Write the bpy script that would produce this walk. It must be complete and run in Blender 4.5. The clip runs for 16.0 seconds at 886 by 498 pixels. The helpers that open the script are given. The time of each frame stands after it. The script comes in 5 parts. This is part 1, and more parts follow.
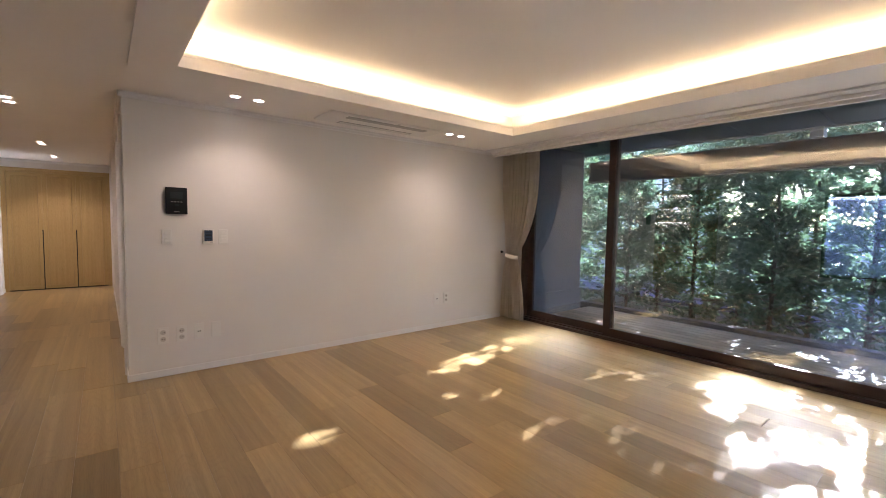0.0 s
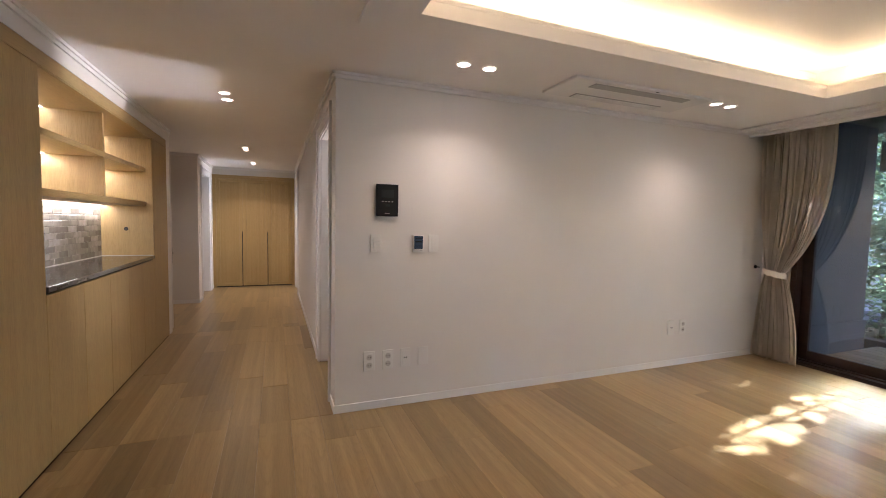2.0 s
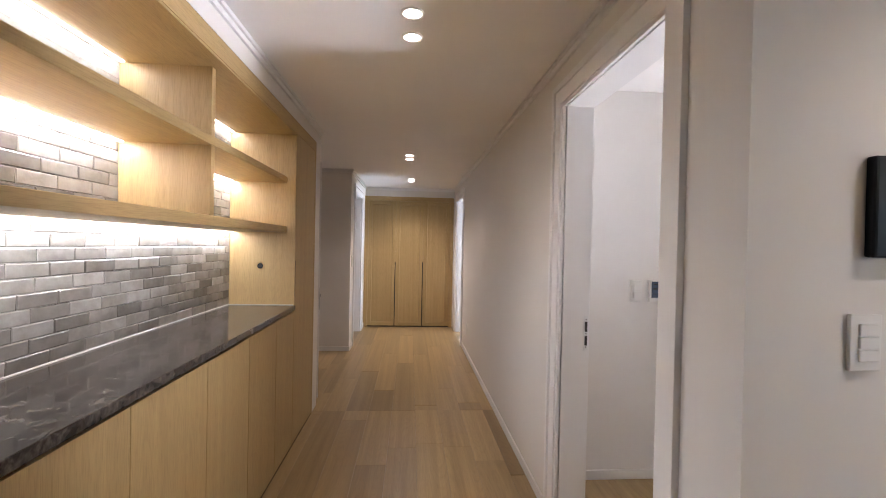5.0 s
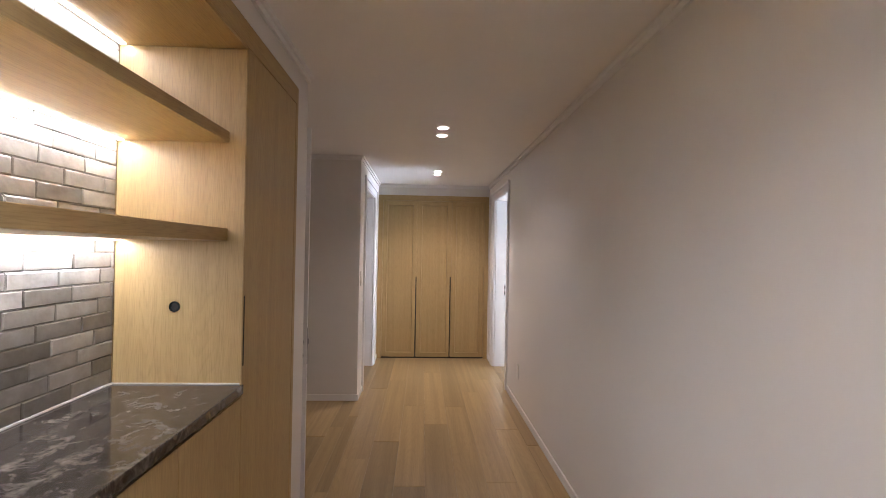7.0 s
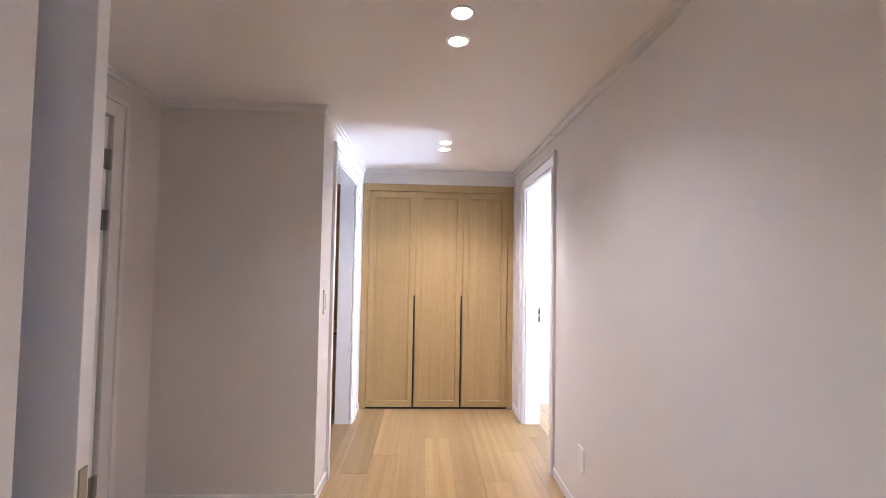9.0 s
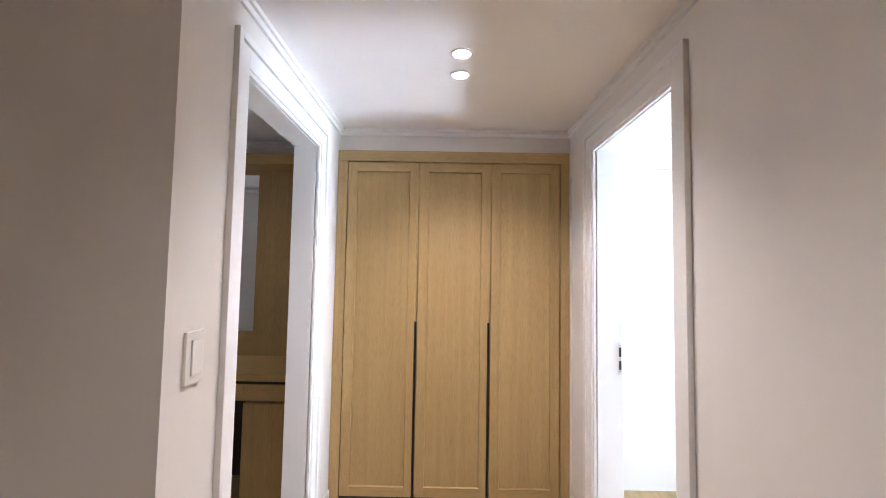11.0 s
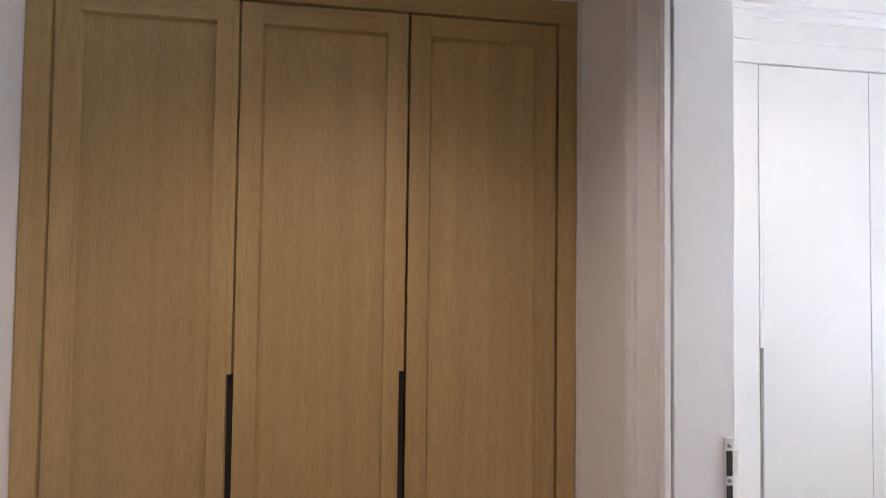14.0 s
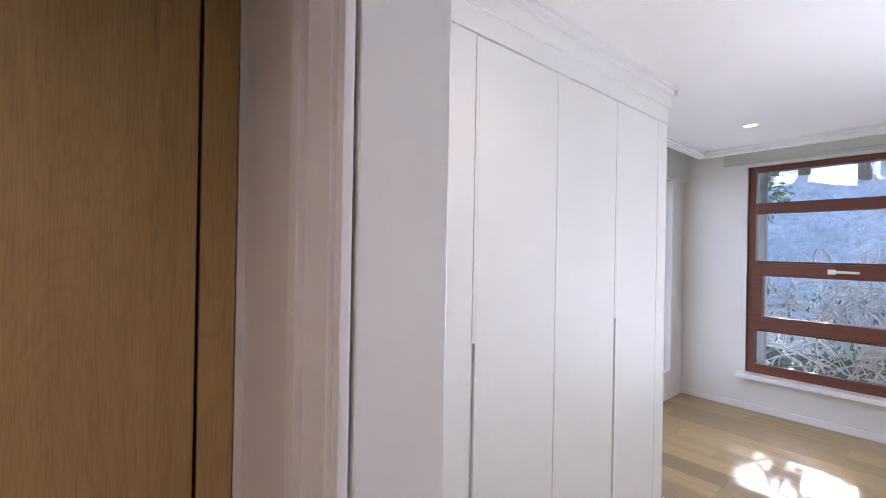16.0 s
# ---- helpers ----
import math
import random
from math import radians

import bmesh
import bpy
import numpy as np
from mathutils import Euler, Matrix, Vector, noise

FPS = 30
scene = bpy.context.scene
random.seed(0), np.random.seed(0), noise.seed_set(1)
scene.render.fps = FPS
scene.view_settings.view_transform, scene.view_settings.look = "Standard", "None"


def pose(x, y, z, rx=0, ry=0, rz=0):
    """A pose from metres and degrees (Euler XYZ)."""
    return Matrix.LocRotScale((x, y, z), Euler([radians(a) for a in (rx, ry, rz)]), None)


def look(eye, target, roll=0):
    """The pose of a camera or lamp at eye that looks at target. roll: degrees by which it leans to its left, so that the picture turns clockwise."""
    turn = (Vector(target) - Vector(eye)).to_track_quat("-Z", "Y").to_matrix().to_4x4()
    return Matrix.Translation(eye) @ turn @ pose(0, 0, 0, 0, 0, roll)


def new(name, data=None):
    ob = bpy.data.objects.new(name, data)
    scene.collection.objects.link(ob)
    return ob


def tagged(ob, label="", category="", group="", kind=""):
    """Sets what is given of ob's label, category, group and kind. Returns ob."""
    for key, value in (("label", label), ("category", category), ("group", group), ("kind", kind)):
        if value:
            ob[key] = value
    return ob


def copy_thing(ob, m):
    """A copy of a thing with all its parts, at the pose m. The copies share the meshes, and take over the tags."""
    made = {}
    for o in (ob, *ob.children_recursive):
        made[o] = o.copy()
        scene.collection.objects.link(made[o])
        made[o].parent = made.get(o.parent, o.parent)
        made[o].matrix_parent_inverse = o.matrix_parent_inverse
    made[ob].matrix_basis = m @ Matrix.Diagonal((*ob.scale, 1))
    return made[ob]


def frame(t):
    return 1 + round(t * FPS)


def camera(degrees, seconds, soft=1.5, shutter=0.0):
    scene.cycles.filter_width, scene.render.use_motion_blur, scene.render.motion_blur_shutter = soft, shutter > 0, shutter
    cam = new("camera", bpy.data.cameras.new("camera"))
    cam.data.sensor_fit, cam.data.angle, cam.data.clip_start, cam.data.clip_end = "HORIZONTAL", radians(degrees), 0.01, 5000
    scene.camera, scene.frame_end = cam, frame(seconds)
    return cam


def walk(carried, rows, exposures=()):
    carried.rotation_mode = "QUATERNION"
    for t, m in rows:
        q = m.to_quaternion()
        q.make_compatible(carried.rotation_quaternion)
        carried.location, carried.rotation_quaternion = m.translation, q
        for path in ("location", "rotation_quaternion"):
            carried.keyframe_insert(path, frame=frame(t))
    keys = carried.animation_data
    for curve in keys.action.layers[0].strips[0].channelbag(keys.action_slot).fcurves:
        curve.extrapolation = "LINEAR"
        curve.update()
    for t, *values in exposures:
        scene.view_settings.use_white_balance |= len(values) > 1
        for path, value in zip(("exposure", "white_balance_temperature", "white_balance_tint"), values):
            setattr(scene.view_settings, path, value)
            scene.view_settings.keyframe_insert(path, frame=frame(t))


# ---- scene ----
cam = camera(92.5, 16.0, soft=0.95)
PATH = [
    (0, (-0.036, -0.028, 1.347), (1.213, 1.529, 1.222), 1.0),
    (0.5, (-0.065, 0.294, 1.34), (1.069, 1.936, 1.208), 1.0),
    (1, (-0.113, 0.614, 1.349), (0.871, 2.35, 1.215), 1.1),
    (1.5, (-0.213, 0.94, 1.349), (0.648, 2.74, 1.218), 1.1),
    (2, (-0.276, 1.258, 1.343), (0.458, 3.115, 1.218), 1.1),
    (2.5, (-0.338, 1.581, 1.36), (0.223, 3.498, 1.252), 1.0),
    (3, (-0.452, 1.913, 1.379), (-0.03, 3.866, 1.293), 1.0),
    (3.5, (-0.501, 2.266, 1.366), (-0.167, 4.237, 1.302), 1.0),
    (4, (-0.541, 2.624, 1.368), (-0.289, 4.608, 1.322), 1.0),
    (6.5, (-0.766, 4.396, 1.418), (-0.658, 6.393, 1.426), 1.2),
    (7, (-0.797, 4.767, 1.421), (-0.703, 6.765, 1.437), 1.0),
    (7.5, (-0.81, 5.13, 1.395), (-0.725, 7.128, 1.424), 1.0),
    (8, (-0.796, 5.535, 1.4), (-0.708, 7.532, 1.442), 0.9),
    (8.5, (-0.814, 5.918, 1.406), (-0.725, 7.915, 1.465), 1.0),
    (9, (-0.786, 6.311, 1.388), (-0.702, 8.308, 1.465), 1.0),
    (11.5, (-0.684, 8.078, 1.401), (-0.718, 10.074, 1.52), 0.9),
    (12, (-0.667, 8.357, 1.42), (-0.719, 10.352, 1.544), 0.8),
    (12.5, (-0.664, 8.632, 1.395), (-0.741, 10.626, 1.529), 0.9),
    (13, (-0.653, 8.856, 1.411), (-0.737, 10.851, 1.516), 0.9),
    (13.5, (-0.562, 9.073, 1.398), (-0.524, 11.071, 1.473), 0.8),
    (14, (-0.456, 9.262, 1.404), (-0.216, 11.247, 1.453), 0.7),
    (14.5, (-0.393, 9.44, 1.415), (0.124, 11.371, 1.444), 0.9),
    (15, (-0.345, 9.548, 1.412), (0.47, 11.374, 1.441), 0.9),
    (15.5, (-0.26, 9.602, 1.413), (0.817, 11.287, 1.419), 1.1),
    (16, (-0.121, 9.627, 1.41), (1.162, 11.161, 1.415), 1.0),
]
EXPOSURES = [(0.0, 3.72, 7000, 22), (1.0, 3.72, 6900, 22), (2.5, 3.70, 6700, 18), (3.5, 4.08, 6550, 17), (4.0, 4.05, 6450, 16), (6.5, 3.85, 6200, 18), (7.6, 4.10, 6150, 17), (9.0, 4.75, 5700, 20), (11.5, 4.05, 6300, 15), (12.5, 3.25, 7300, 22),
             (13.4, 3.45, 7000, 23), (14.6, 3.08, 6000, 20), (15.5, 3.05, 5500, 22), (16.0, 2.90, 6600, 27)]
SUN_POWER, COVE_POWER, SPOT_POWER, STRIP_POWER, DAY_LIVING, DAY_BED = 4.6, 0.215, 1.35, 0.34, 3.0, 9.5
walk(cam, [(t, look(eye, aim, roll)) for t, eye, aim, roll in PATH], EXPOSURES)

# ---------------------------------------------------------------- world, sun, lamps
SUN_EL, SUN_AZ = 24.0, 84.0          # degrees; azimuth from +y towards +x
world = bpy.data.worlds.new("world")
scene.world = world
world.use_nodes = True
wn = world.node_tree.nodes
sky = wn.new("ShaderNodeTexSky")
sky.sky_type, sky.sun_disc = "NISHITA", False
sky.dust_density, sky.ozone_density = 0.3, 3.0
sky.sun_elevation, sky.sun_rotation = radians(SUN_EL), radians(SUN_AZ)
wn["Background"].inputs["Strength"].default_value = 0.15
world.node_tree.links.new(sky.outputs["Color"], wn["Background"].inputs["Color"])


def lamp(name, kind, at, aim, energy, colour, **more):
    data = bpy.data.lights.new(name, kind)
    data.energy, data.color = energy, colour
    for key, value in more.items():
        if key == "size":
            if kind == "AREA":
                data.shape, data.size, data.size_y = "RECTANGLE", value[0], value[1]
            else:
                data.shadow_soft_size = value
        elif key == "cone":
            data.spot_size, data.spot_blend = radians(value), 0.9
        elif key == "angle":
            data.angle = radians(value)
        elif key == "spread":
            data.spread = radians(value)
    ob = new(name, data)
    ob.matrix_world = look(at, aim)
    return ob


sun_way = Vector((math.sin(radians(SUN_AZ)) * math.cos(radians(SUN_EL)), math.cos(radians(SUN_AZ)) * math.cos(radians(SUN_EL)), math.sin(radians(SUN_EL))))
lamp("sun", "SUN", sun_way * 40, (0, 0, 0), SUN_POWER, (0.75, 0.87, 1.0), angle=0.5)

COVE = (1.0, 0.79, 0.48)
WHITE_LED = (1.0, 0.885, 0.81)
STRIP = (0.93, 0.97, 1.0)
DAY = (0.74, 0.87, 1.0)
TX0, TX1, TY0, TY1 = 0.36, 3.51, -2.0, 3.20      # opening of the living room's ceiling tray
CZ = 2.33                                        # ceiling height
for at, length, along in (((TX0 - 0.05, 0.6), 5.1, 1), ((TX1 + 0.05, 0.6), 5.1, 1), ((1.935, TY0 - 0.05), 3.1, 0), ((1.935, TY1 + 0.05), 3.1, 0)):
    ob = lamp("cove_lamp", "AREA", (at[0], at[1], 2.405), (at[0], at[1] + 0.0001, 3.5), COVE_POWER * length, COVE, size=(0.05, length) if along else (length, 0.05))
    ob.matrix_world = pose(at[0], at[1], 2.405, 180, 0, 0)
DOWNLIGHTS = [(0.82, 3.74), (1.0, 3.74), (3.0, 3.68), (3.17, 3.68),
              (-0.645, 5.07), (-0.645, 5.27), (-0.665, 7.85), (-0.665, 8.05), (-0.645, 9.525), (-0.645, 9.72),
              (0.82, 10.19), (3.45, 10.54)]
for x, y in DOWNLIGHTS:
    lamp("downlight_lamp", "SPOT", (x, y, CZ - 0.012), (x, y, 0), SPOT_POWER * (0.8 if x > 0.3 and y < 4 else 2.0 if y > 9.4 and x < 0 else 0.7 if y > 7 and x < 0 else 0.6), WHITE_LED, size=0.03, cone=128)
for x, y in ((-2.36, 10.70),):
    lamp("vanity_lamp", "SPOT", (x, y, 2.10), (x, y, 0), 0.32, (1.0, 0.80, 0.56), size=0.025, cone=120)
# light strips at the back of the niche
for y0, y1, z, k in ((4.12, 6.25, 1.440, 1.0), (4.12, 5.14, 1.775, 1.25), (5.20, 6.25, 1.775, 1.25), (4.12, 5.14, 2.10, 0.55), (5.20, 6.25, 2.10, 0.55)):
    ob = lamp("shelf_strip_lamp", "AREA", (0, 0, 0), (0, 0, -1), STRIP_POWER * k * (y1 - y0), STRIP, size=(0.012, y1 - y0))
    ob.matrix_world = pose(-1.80, (y0 + y1) / 2, z, 0, 0, 0)
# daylight in the window openings
lamp("daylight_living", "AREA", (4.74, -0.6, 1.2), (0, -0.6, 1.1), DAY_LIVING, DAY, size=(1.3, 2.1))
lamp("daylight_bedroom", "AREA", (4.72, 8.55, 1.28), (0, 8.55, 1.2), DAY_BED, DAY, size=(2.6, 1.85))
lamp("daylight_bedroom_side", "AREA", (3.65, 11.56, 1.2), (3.65, 0, 1.2), DAY_BED * 0.25, DAY, size=(1.2, 1.8))
# warm fill lamp added in the side room's assumed window
lamp("side_room_fill", "AREA", (4.72, 5.14, 1.22), (0, 5.14, 1.2), 0.9, (1.0, 0.91, 0.82), size=(1.0, 1.7))
# unseen fill lamps, aimed up through the doorways to brighten the hall ceiling
lamp("upward_fill_bedroom", "AREA", (4.70, 9.25, 0.60), (-0.10, 9.35, 2.45), 4.4, DAY, size=(1.25, 0.4), spread=64)
lamp("upward_fill_side_room", "AREA", (4.70, 5.02, 0.60), (-0.75, 4.72, 2.35), 1.1, (0.88, 0.92, 1.0), size=(0.7, 0.35), spread=38)
lamp("daylight_kitchen", "AREA", (-4.74, 1.45, 1.2), (0, 1.45, 1.2), 0.16, (0.25, 0.5, 1.0), size=(1.6, 1.9))


# ---------------------------------------------------------------- materials
def material(name, colour, rough=0.5, metal=0.0, **more):
    m = bpy.data.materials.new(name)
    m.use_nodes = True
    b = m.node_tree.nodes["Principled BSDF"]
    b.inputs["Base Color"].default_value = (*colour, 1)
    b.inputs["Roughness"].default_value, b.inputs["Metallic"].default_value = rough, metal
    for key, value in more.items():
        b.inputs[key].default_value = value
    return m


def graph(m):
    nt = m.node_tree
    return nt.nodes, nt.links, nt.nodes["Principled BSDF"]


def coords(m, scale, jitter=True):
    """Object coordinates stretched by scale, shifted at random from object to object."""
    n, l, b = graph(m)
    tc, mp = n.new("ShaderNodeTexCoord"), n.new("ShaderNodeMapping")
    mp.inputs["Scale"].default_value = scale
    l.new(tc.outputs["Object"], mp.inputs["Vector"])
    if jitter:
        info, mul = n.new("ShaderNodeObjectInfo"), n.new("ShaderNodeMath")
        mul.operation = "MULTIPLY"
        mul.inputs[1].default_value = 37.0
        l.new(info.outputs["Random"], mul.inputs[0])
        l.new(mul.outputs[0], mp.inputs["Location"])
    return mp


def noise_tex(m, mp, scale, detail=4.0, rough=0.55, distort=0.0):
    n, l, b = graph(m)
    t = n.new("ShaderNodeTexNoise")
    t.inputs["Scale"].default_value, t.inputs["Detail"].default_value = scale, detail
    t.inputs["Roughness"].default_value, t.inputs["Distortion"].default_value = rough, distort
    l.new(mp.outputs["Vector"], t.inputs["Vector"])
    return t


def ramp(m, source, stops):
    n, l, b = graph(m)
    r = n.new("ShaderNodeValToRGB")
    el = r.color_ramp.elements
    while len(el) < len(stops):
        el.new(0.5)
    for e, (p, c) in zip(el, stops):
        e.position, e.color = p, (*c, 1)
    l.new(source, r.inputs["Fac"])
    return r


def mix(m, kind, fac, a, b_):
    n, l, b = graph(m)
    x = n.new("ShaderNodeMix")
    x.data_type, x.blend_type = "RGBA", kind
    if isinstance(fac, float):
        x.inputs["Factor"].default_value = fac
    else:
        l.new(fac, x.inputs["Factor"])
    for socket, v in (("A", a), ("B", b_)):
        target = [i for i in x.inputs if i.name == socket and i.type == "RGBA"][0]
        if isinstance(v, tuple):
            target.default_value = (*v, 1)
        else:
            l.new(v, target)
    return [o for o in x.outputs if o.type == "RGBA"][0]


def bump(m, source, strength, distance=0.002):
    n, l, b = graph(m)
    k = n.new("ShaderNodeBump")
    k.inputs["Strength"].default_value, k.inputs["Distance"].default_value = strength, distance
    l.new(source, k.inputs["Height"])
    l.new(k.outputs["Normal"], b.inputs["Normal"])


def rough_from(m, source, lo, hi):
    n, l, b = graph(m)
    r = n.new("ShaderNodeMapRange")
    r.inputs["To Min"].default_value, r.inputs["To Max"].default_value = lo, hi
    l.new(source, r.inputs["Value"])
    l.new(r.outputs["Result"], b.inputs["Roughness"])


def paint(name, colour, rough=0.55, grain=0.12):
    m = material(name, colour, rough)
    n, l, b = graph(m)
    mp = coords(m, (1, 1, 1), False)
    big, fine = noise_tex(m, mp, 1.3, 3), noise_tex(m, mp, 260, 2)
    dark = tuple(c * 0.965 for c in colour)
    l.new(ramp(m, big.outputs["Fac"], ((0.3, dark), (0.7, colour))).outputs["Color"], b.inputs["Base Color"])
    bump(m, fine.outputs["Fac"], grain, 0.001)
    return m


def timber(name, light, dark, along="z", rough=0.45, random_tone=0.12, scale=1.0, pore_depth=0.55, gloss_wander=0.05, relief=0.08, arches=0.0):
    """Oak: long streaks, fine pores and tone that differs from piece to piece."""
    m = material(name, light, rough)
    n, l, b = graph(m)
    k = {"x": (0.3, 13, 13), "y": (13, 0.3, 13), "z": (13, 13, 0.3)}[along]
    f = {"x": (15, 400, 400), "y": (400, 15, 400), "z": (400, 400, 15)}[along]
    mp, mf = coords(m, tuple(scale * c for c in k)), coords(m, tuple(scale * c for c in f))
    streak, pore = noise_tex(m, mp, 2.4, 4, 0.5, 0.5), noise_tex(m, mf, 1.0, 3, 0.6)
    col = ramp(m, streak.outputs["Fac"], ((0.28, dark), (0.52, tuple((a + c) / 2 for a, c in zip(light, dark))), (0.72, light))).outputs["Color"]
    pores = ramp(m, pore.outputs["Fac"], ((0.30, (0.66, 0.62, 0.58)), (0.52, (1, 1, 1)))).outputs["Color"]
    col = mix(m, "MULTIPLY", pore_depth, col, pores)
    if arches:
        mc = coords(m, tuple(scale * c for c in {"x": (0.5, 4.5, 4.5), "y": (4.5, 0.5, 4.5), "z": (4.5, 4.5, 0.5)}[along]))
        heart = noise_tex(m, mc, 1.3, 1.5, 0.4, 0.0)
        wave = n.new("ShaderNodeMath")
        wave.operation = "MULTIPLY"
        wave.inputs[1].default_value = 42.0
        l.new(heart.outputs["Fac"], wave.inputs[0])
        saw = n.new("ShaderNodeMath")
        saw.operation = "FRACT"
        l.new(wave.outputs[0], saw.inputs[0])
        lines = ramp(m, saw.outputs[0], ((0.0, (0.80, 0.77, 0.73)), (0.22, (0.97, 0.96, 0.95)), (0.85, (1.03, 1.03, 1.03)), (1.0, (0.80, 0.77, 0.73)))).outputs["Color"]
        col = mix(m, "MULTIPLY", arches, col, lines)
    info = n.new("ShaderNodeObjectInfo")
    lo, hi = 1 - random_tone, 1 + random_tone * 0.6
    tone = ramp(m, info.outputs["Random"], ((0.0, (lo, lo * 0.985, lo * 0.96)), (0.35, (1, 0.995, 0.99)), (1.0, (hi, hi, hi)))).outputs["Color"]
    l.new(mix(m, "MULTIPLY", 1.0, col, tone), b.inputs["Base Color"])
    rough_from(m, streak.outputs["Fac"], rough - gloss_wander, rough + gloss_wander)
    bump(m, pore.outputs["Fac"], relief, 0.001)
    return m


M = {}
M["wall"] = paint("wall_paint", (0.77, 0.735, 0.695))
M["ceiling"] = paint("ceiling_paint", (0.91, 0.88, 0.855))
M["trim"] = paint("trim_lacquer", (0.82, 0.80, 0.78), 0.38, 0.03)
M["lacquer"] = paint("cabinet_lacquer", (0.80, 0.78, 0.74), 0.6, 0.02)
M["oak"] = timber("oak_veneer", (0.475, 0.330, 0.143), (0.412, 0.278, 0.115), "z", 0.50, 0.05, 1.0, 0.6, arches=0.30)
M["oak_y"] = timber("oak_veneer_lying", (0.475, 0.330, 0.143), (0.412, 0.278, 0.115), "y", 0.50, 0.05, 1.0, 0.6, arches=0.30)
M["oak_x"] = timber("oak_veneer_cross", (0.475, 0.330, 0.143), (0.412, 0.278, 0.115), "x", 0.50, 0.05, 1.0, 0.6, arches=0.30)
M["floor"] = timber("oak_floor", (0.428, 0.297, 0.141), (0.315, 0.212, 0.096), "y", 0.28, 0.30, 0.8, 0.4, 0.004, 0.015, 0.35)
M["screed"] = paint("floor_screed", (0.10, 0.07, 0.05), 0.8)
# near-black: puts the shade of gaps, slots and holes into the colour
M["dark"] = material("gap_shade", (0.02, 0.017, 0.014), 0.8)
M["deck"] = timber("deck_boards", (0.30, 0.22, 0.17), (0.20, 0.145, 0.11), "y", 0.6, 0.2)
M["bronze"] = timber("dark_window_timber", (0.050, 0.022, 0.013), (0.032, 0.013, 0.008), "y", 0.40, 0.03)
M["redwood"] = timber("red_brown_timber", (0.17, 0.055, 0.030), (0.12, 0.036, 0.020), "y", 0.38, 0.03)
M["grey_plastic"] = material("grey_plastic", (0.42, 0.41, 0.40), 0.45)
M["black"] = material("black_plastic", (0.008, 0.008, 0.009), 0.4, 0.0, **{"Specular IOR Level": 0.2})
M["screen"] = material("dark_screen", (0.03, 0.035, 0.035), 0.12)
M["blue_screen"] = material("blue_glass_screen", (0.05, 0.075, 0.12), 0.12)
M["plate"] = material("white_plastic", (0.78, 0.76, 0.72), 0.35)
M["steel"] = material("brushed_steel", (0.36, 0.35, 0.34), 0.32, 1.0)
M["pale_steel"] = material("satin_nickel", (0.74, 0.73, 0.72), 0.35, 0.6)
M["grout"] = paint("pale_grout", (0.56, 0.53, 0.49), 0.8)
M["blind"] = paint("grey_blind_fabric", (0.52, 0.52, 0.46), 0.85, 0.3)
M["glass"] = material("clear_glass", (0.87, 0.95, 1.0), 0.0, 0.0, **{"Transmission Weight": 1.0, "IOR": 1.95})
M["frosted"] = material("dark_textured_glass", (0.10, 0.11, 0.12), 0.22, 0.0, **{"Transmission Weight": 0.25, "IOR": 1.45})
M["mirror"] = material("mirror_silver", (0.86, 0.88, 0.88), 0.0, 1.0)
M["lens"] = material("lit_lens", (1, 1, 1), 0.5, 0.0, **{"Emission Color": (1.0, 0.93, 0.86, 1), "Emission Strength": 1.6})
M["strip"] = material("lit_strip", (1, 1, 1), 0.5, 0.0, **{"Emission Color": (0.95, 0.98, 1.0, 1), "Emission Strength": 0.9})
M["panel"] = paint("grey_soffit_panel", (0.16, 0.17, 0.19), 0.5)
M["render"] = paint("grey_render", (0.42, 0.42, 0.44), 0.8, 0.4)
M["white_render"] = paint("white_render", (0.80, 0.80, 0.82), 0.8, 0.4)
# blue of skylit shade is put into the next two colours
M["yard"] = paint("skylit_shade_concrete", (0.050, 0.062, 0.125), 0.8, 0.4)
M["yard_wall"] = paint("skylit_shade_render", (0.46, 0.50, 0.70), 0.8, 0.4)
M["cladding"] = paint("house_render", (0.55, 0.53, 0.50), 0.8, 0.4)
# dark navy holds the shade on the terrace wall, not its own paint
M["shaded_render"] = paint("shaded_side_render", (0.075, 0.085, 0.12), 0.7, 0.4)
M["beam"] = paint("dark_brown_metal", (0.030, 0.026, 0.025), 0.5, 0.05)
M["concrete"] = paint("dark_kerb", (0.05, 0.05, 0.055), 0.8, 0.4)


def stone_mat():
    m = material("brown_marble", (0.09, 0.075, 0.06), 0.10)
    n, l, b = graph(m)
    mp = coords(m, (1, 1, 1), False)
    cloud, vein, speck = noise_tex(m, mp, 19, 6, 0.68, 0.6), noise_tex(m, mp, 40, 6, 0.7, 0.3), noise_tex(m, mp, 95, 3)
    c = ramp(m, cloud.outputs["Fac"], ((0.36, (0.016, 0.013, 0.011)), (0.46, (0.043, 0.035, 0.030)), (0.56, (0.090, 0.076, 0.064)), (0.70, (0.16, 0.14, 0.12)))).outputs["Color"]
    v = ramp(m, vein.outputs["Fac"], ((0.50, (1, 1, 1)), (0.545, (1.15, 1.14, 1.12)), (0.59, (1, 1, 1)))).outputs["Color"]
    c = mix(m, "MULTIPLY", 1.0, c, v)
    s = ramp(m, speck.outputs["Fac"], ((0.35, (0.72, 0.7, 0.68)), (0.6, (1.1, 1.1, 1.1)))).outputs["Color"]
    l.new(mix(m, "MULTIPLY", 0.8, c, s), b.inputs["Base Color"])
    return m


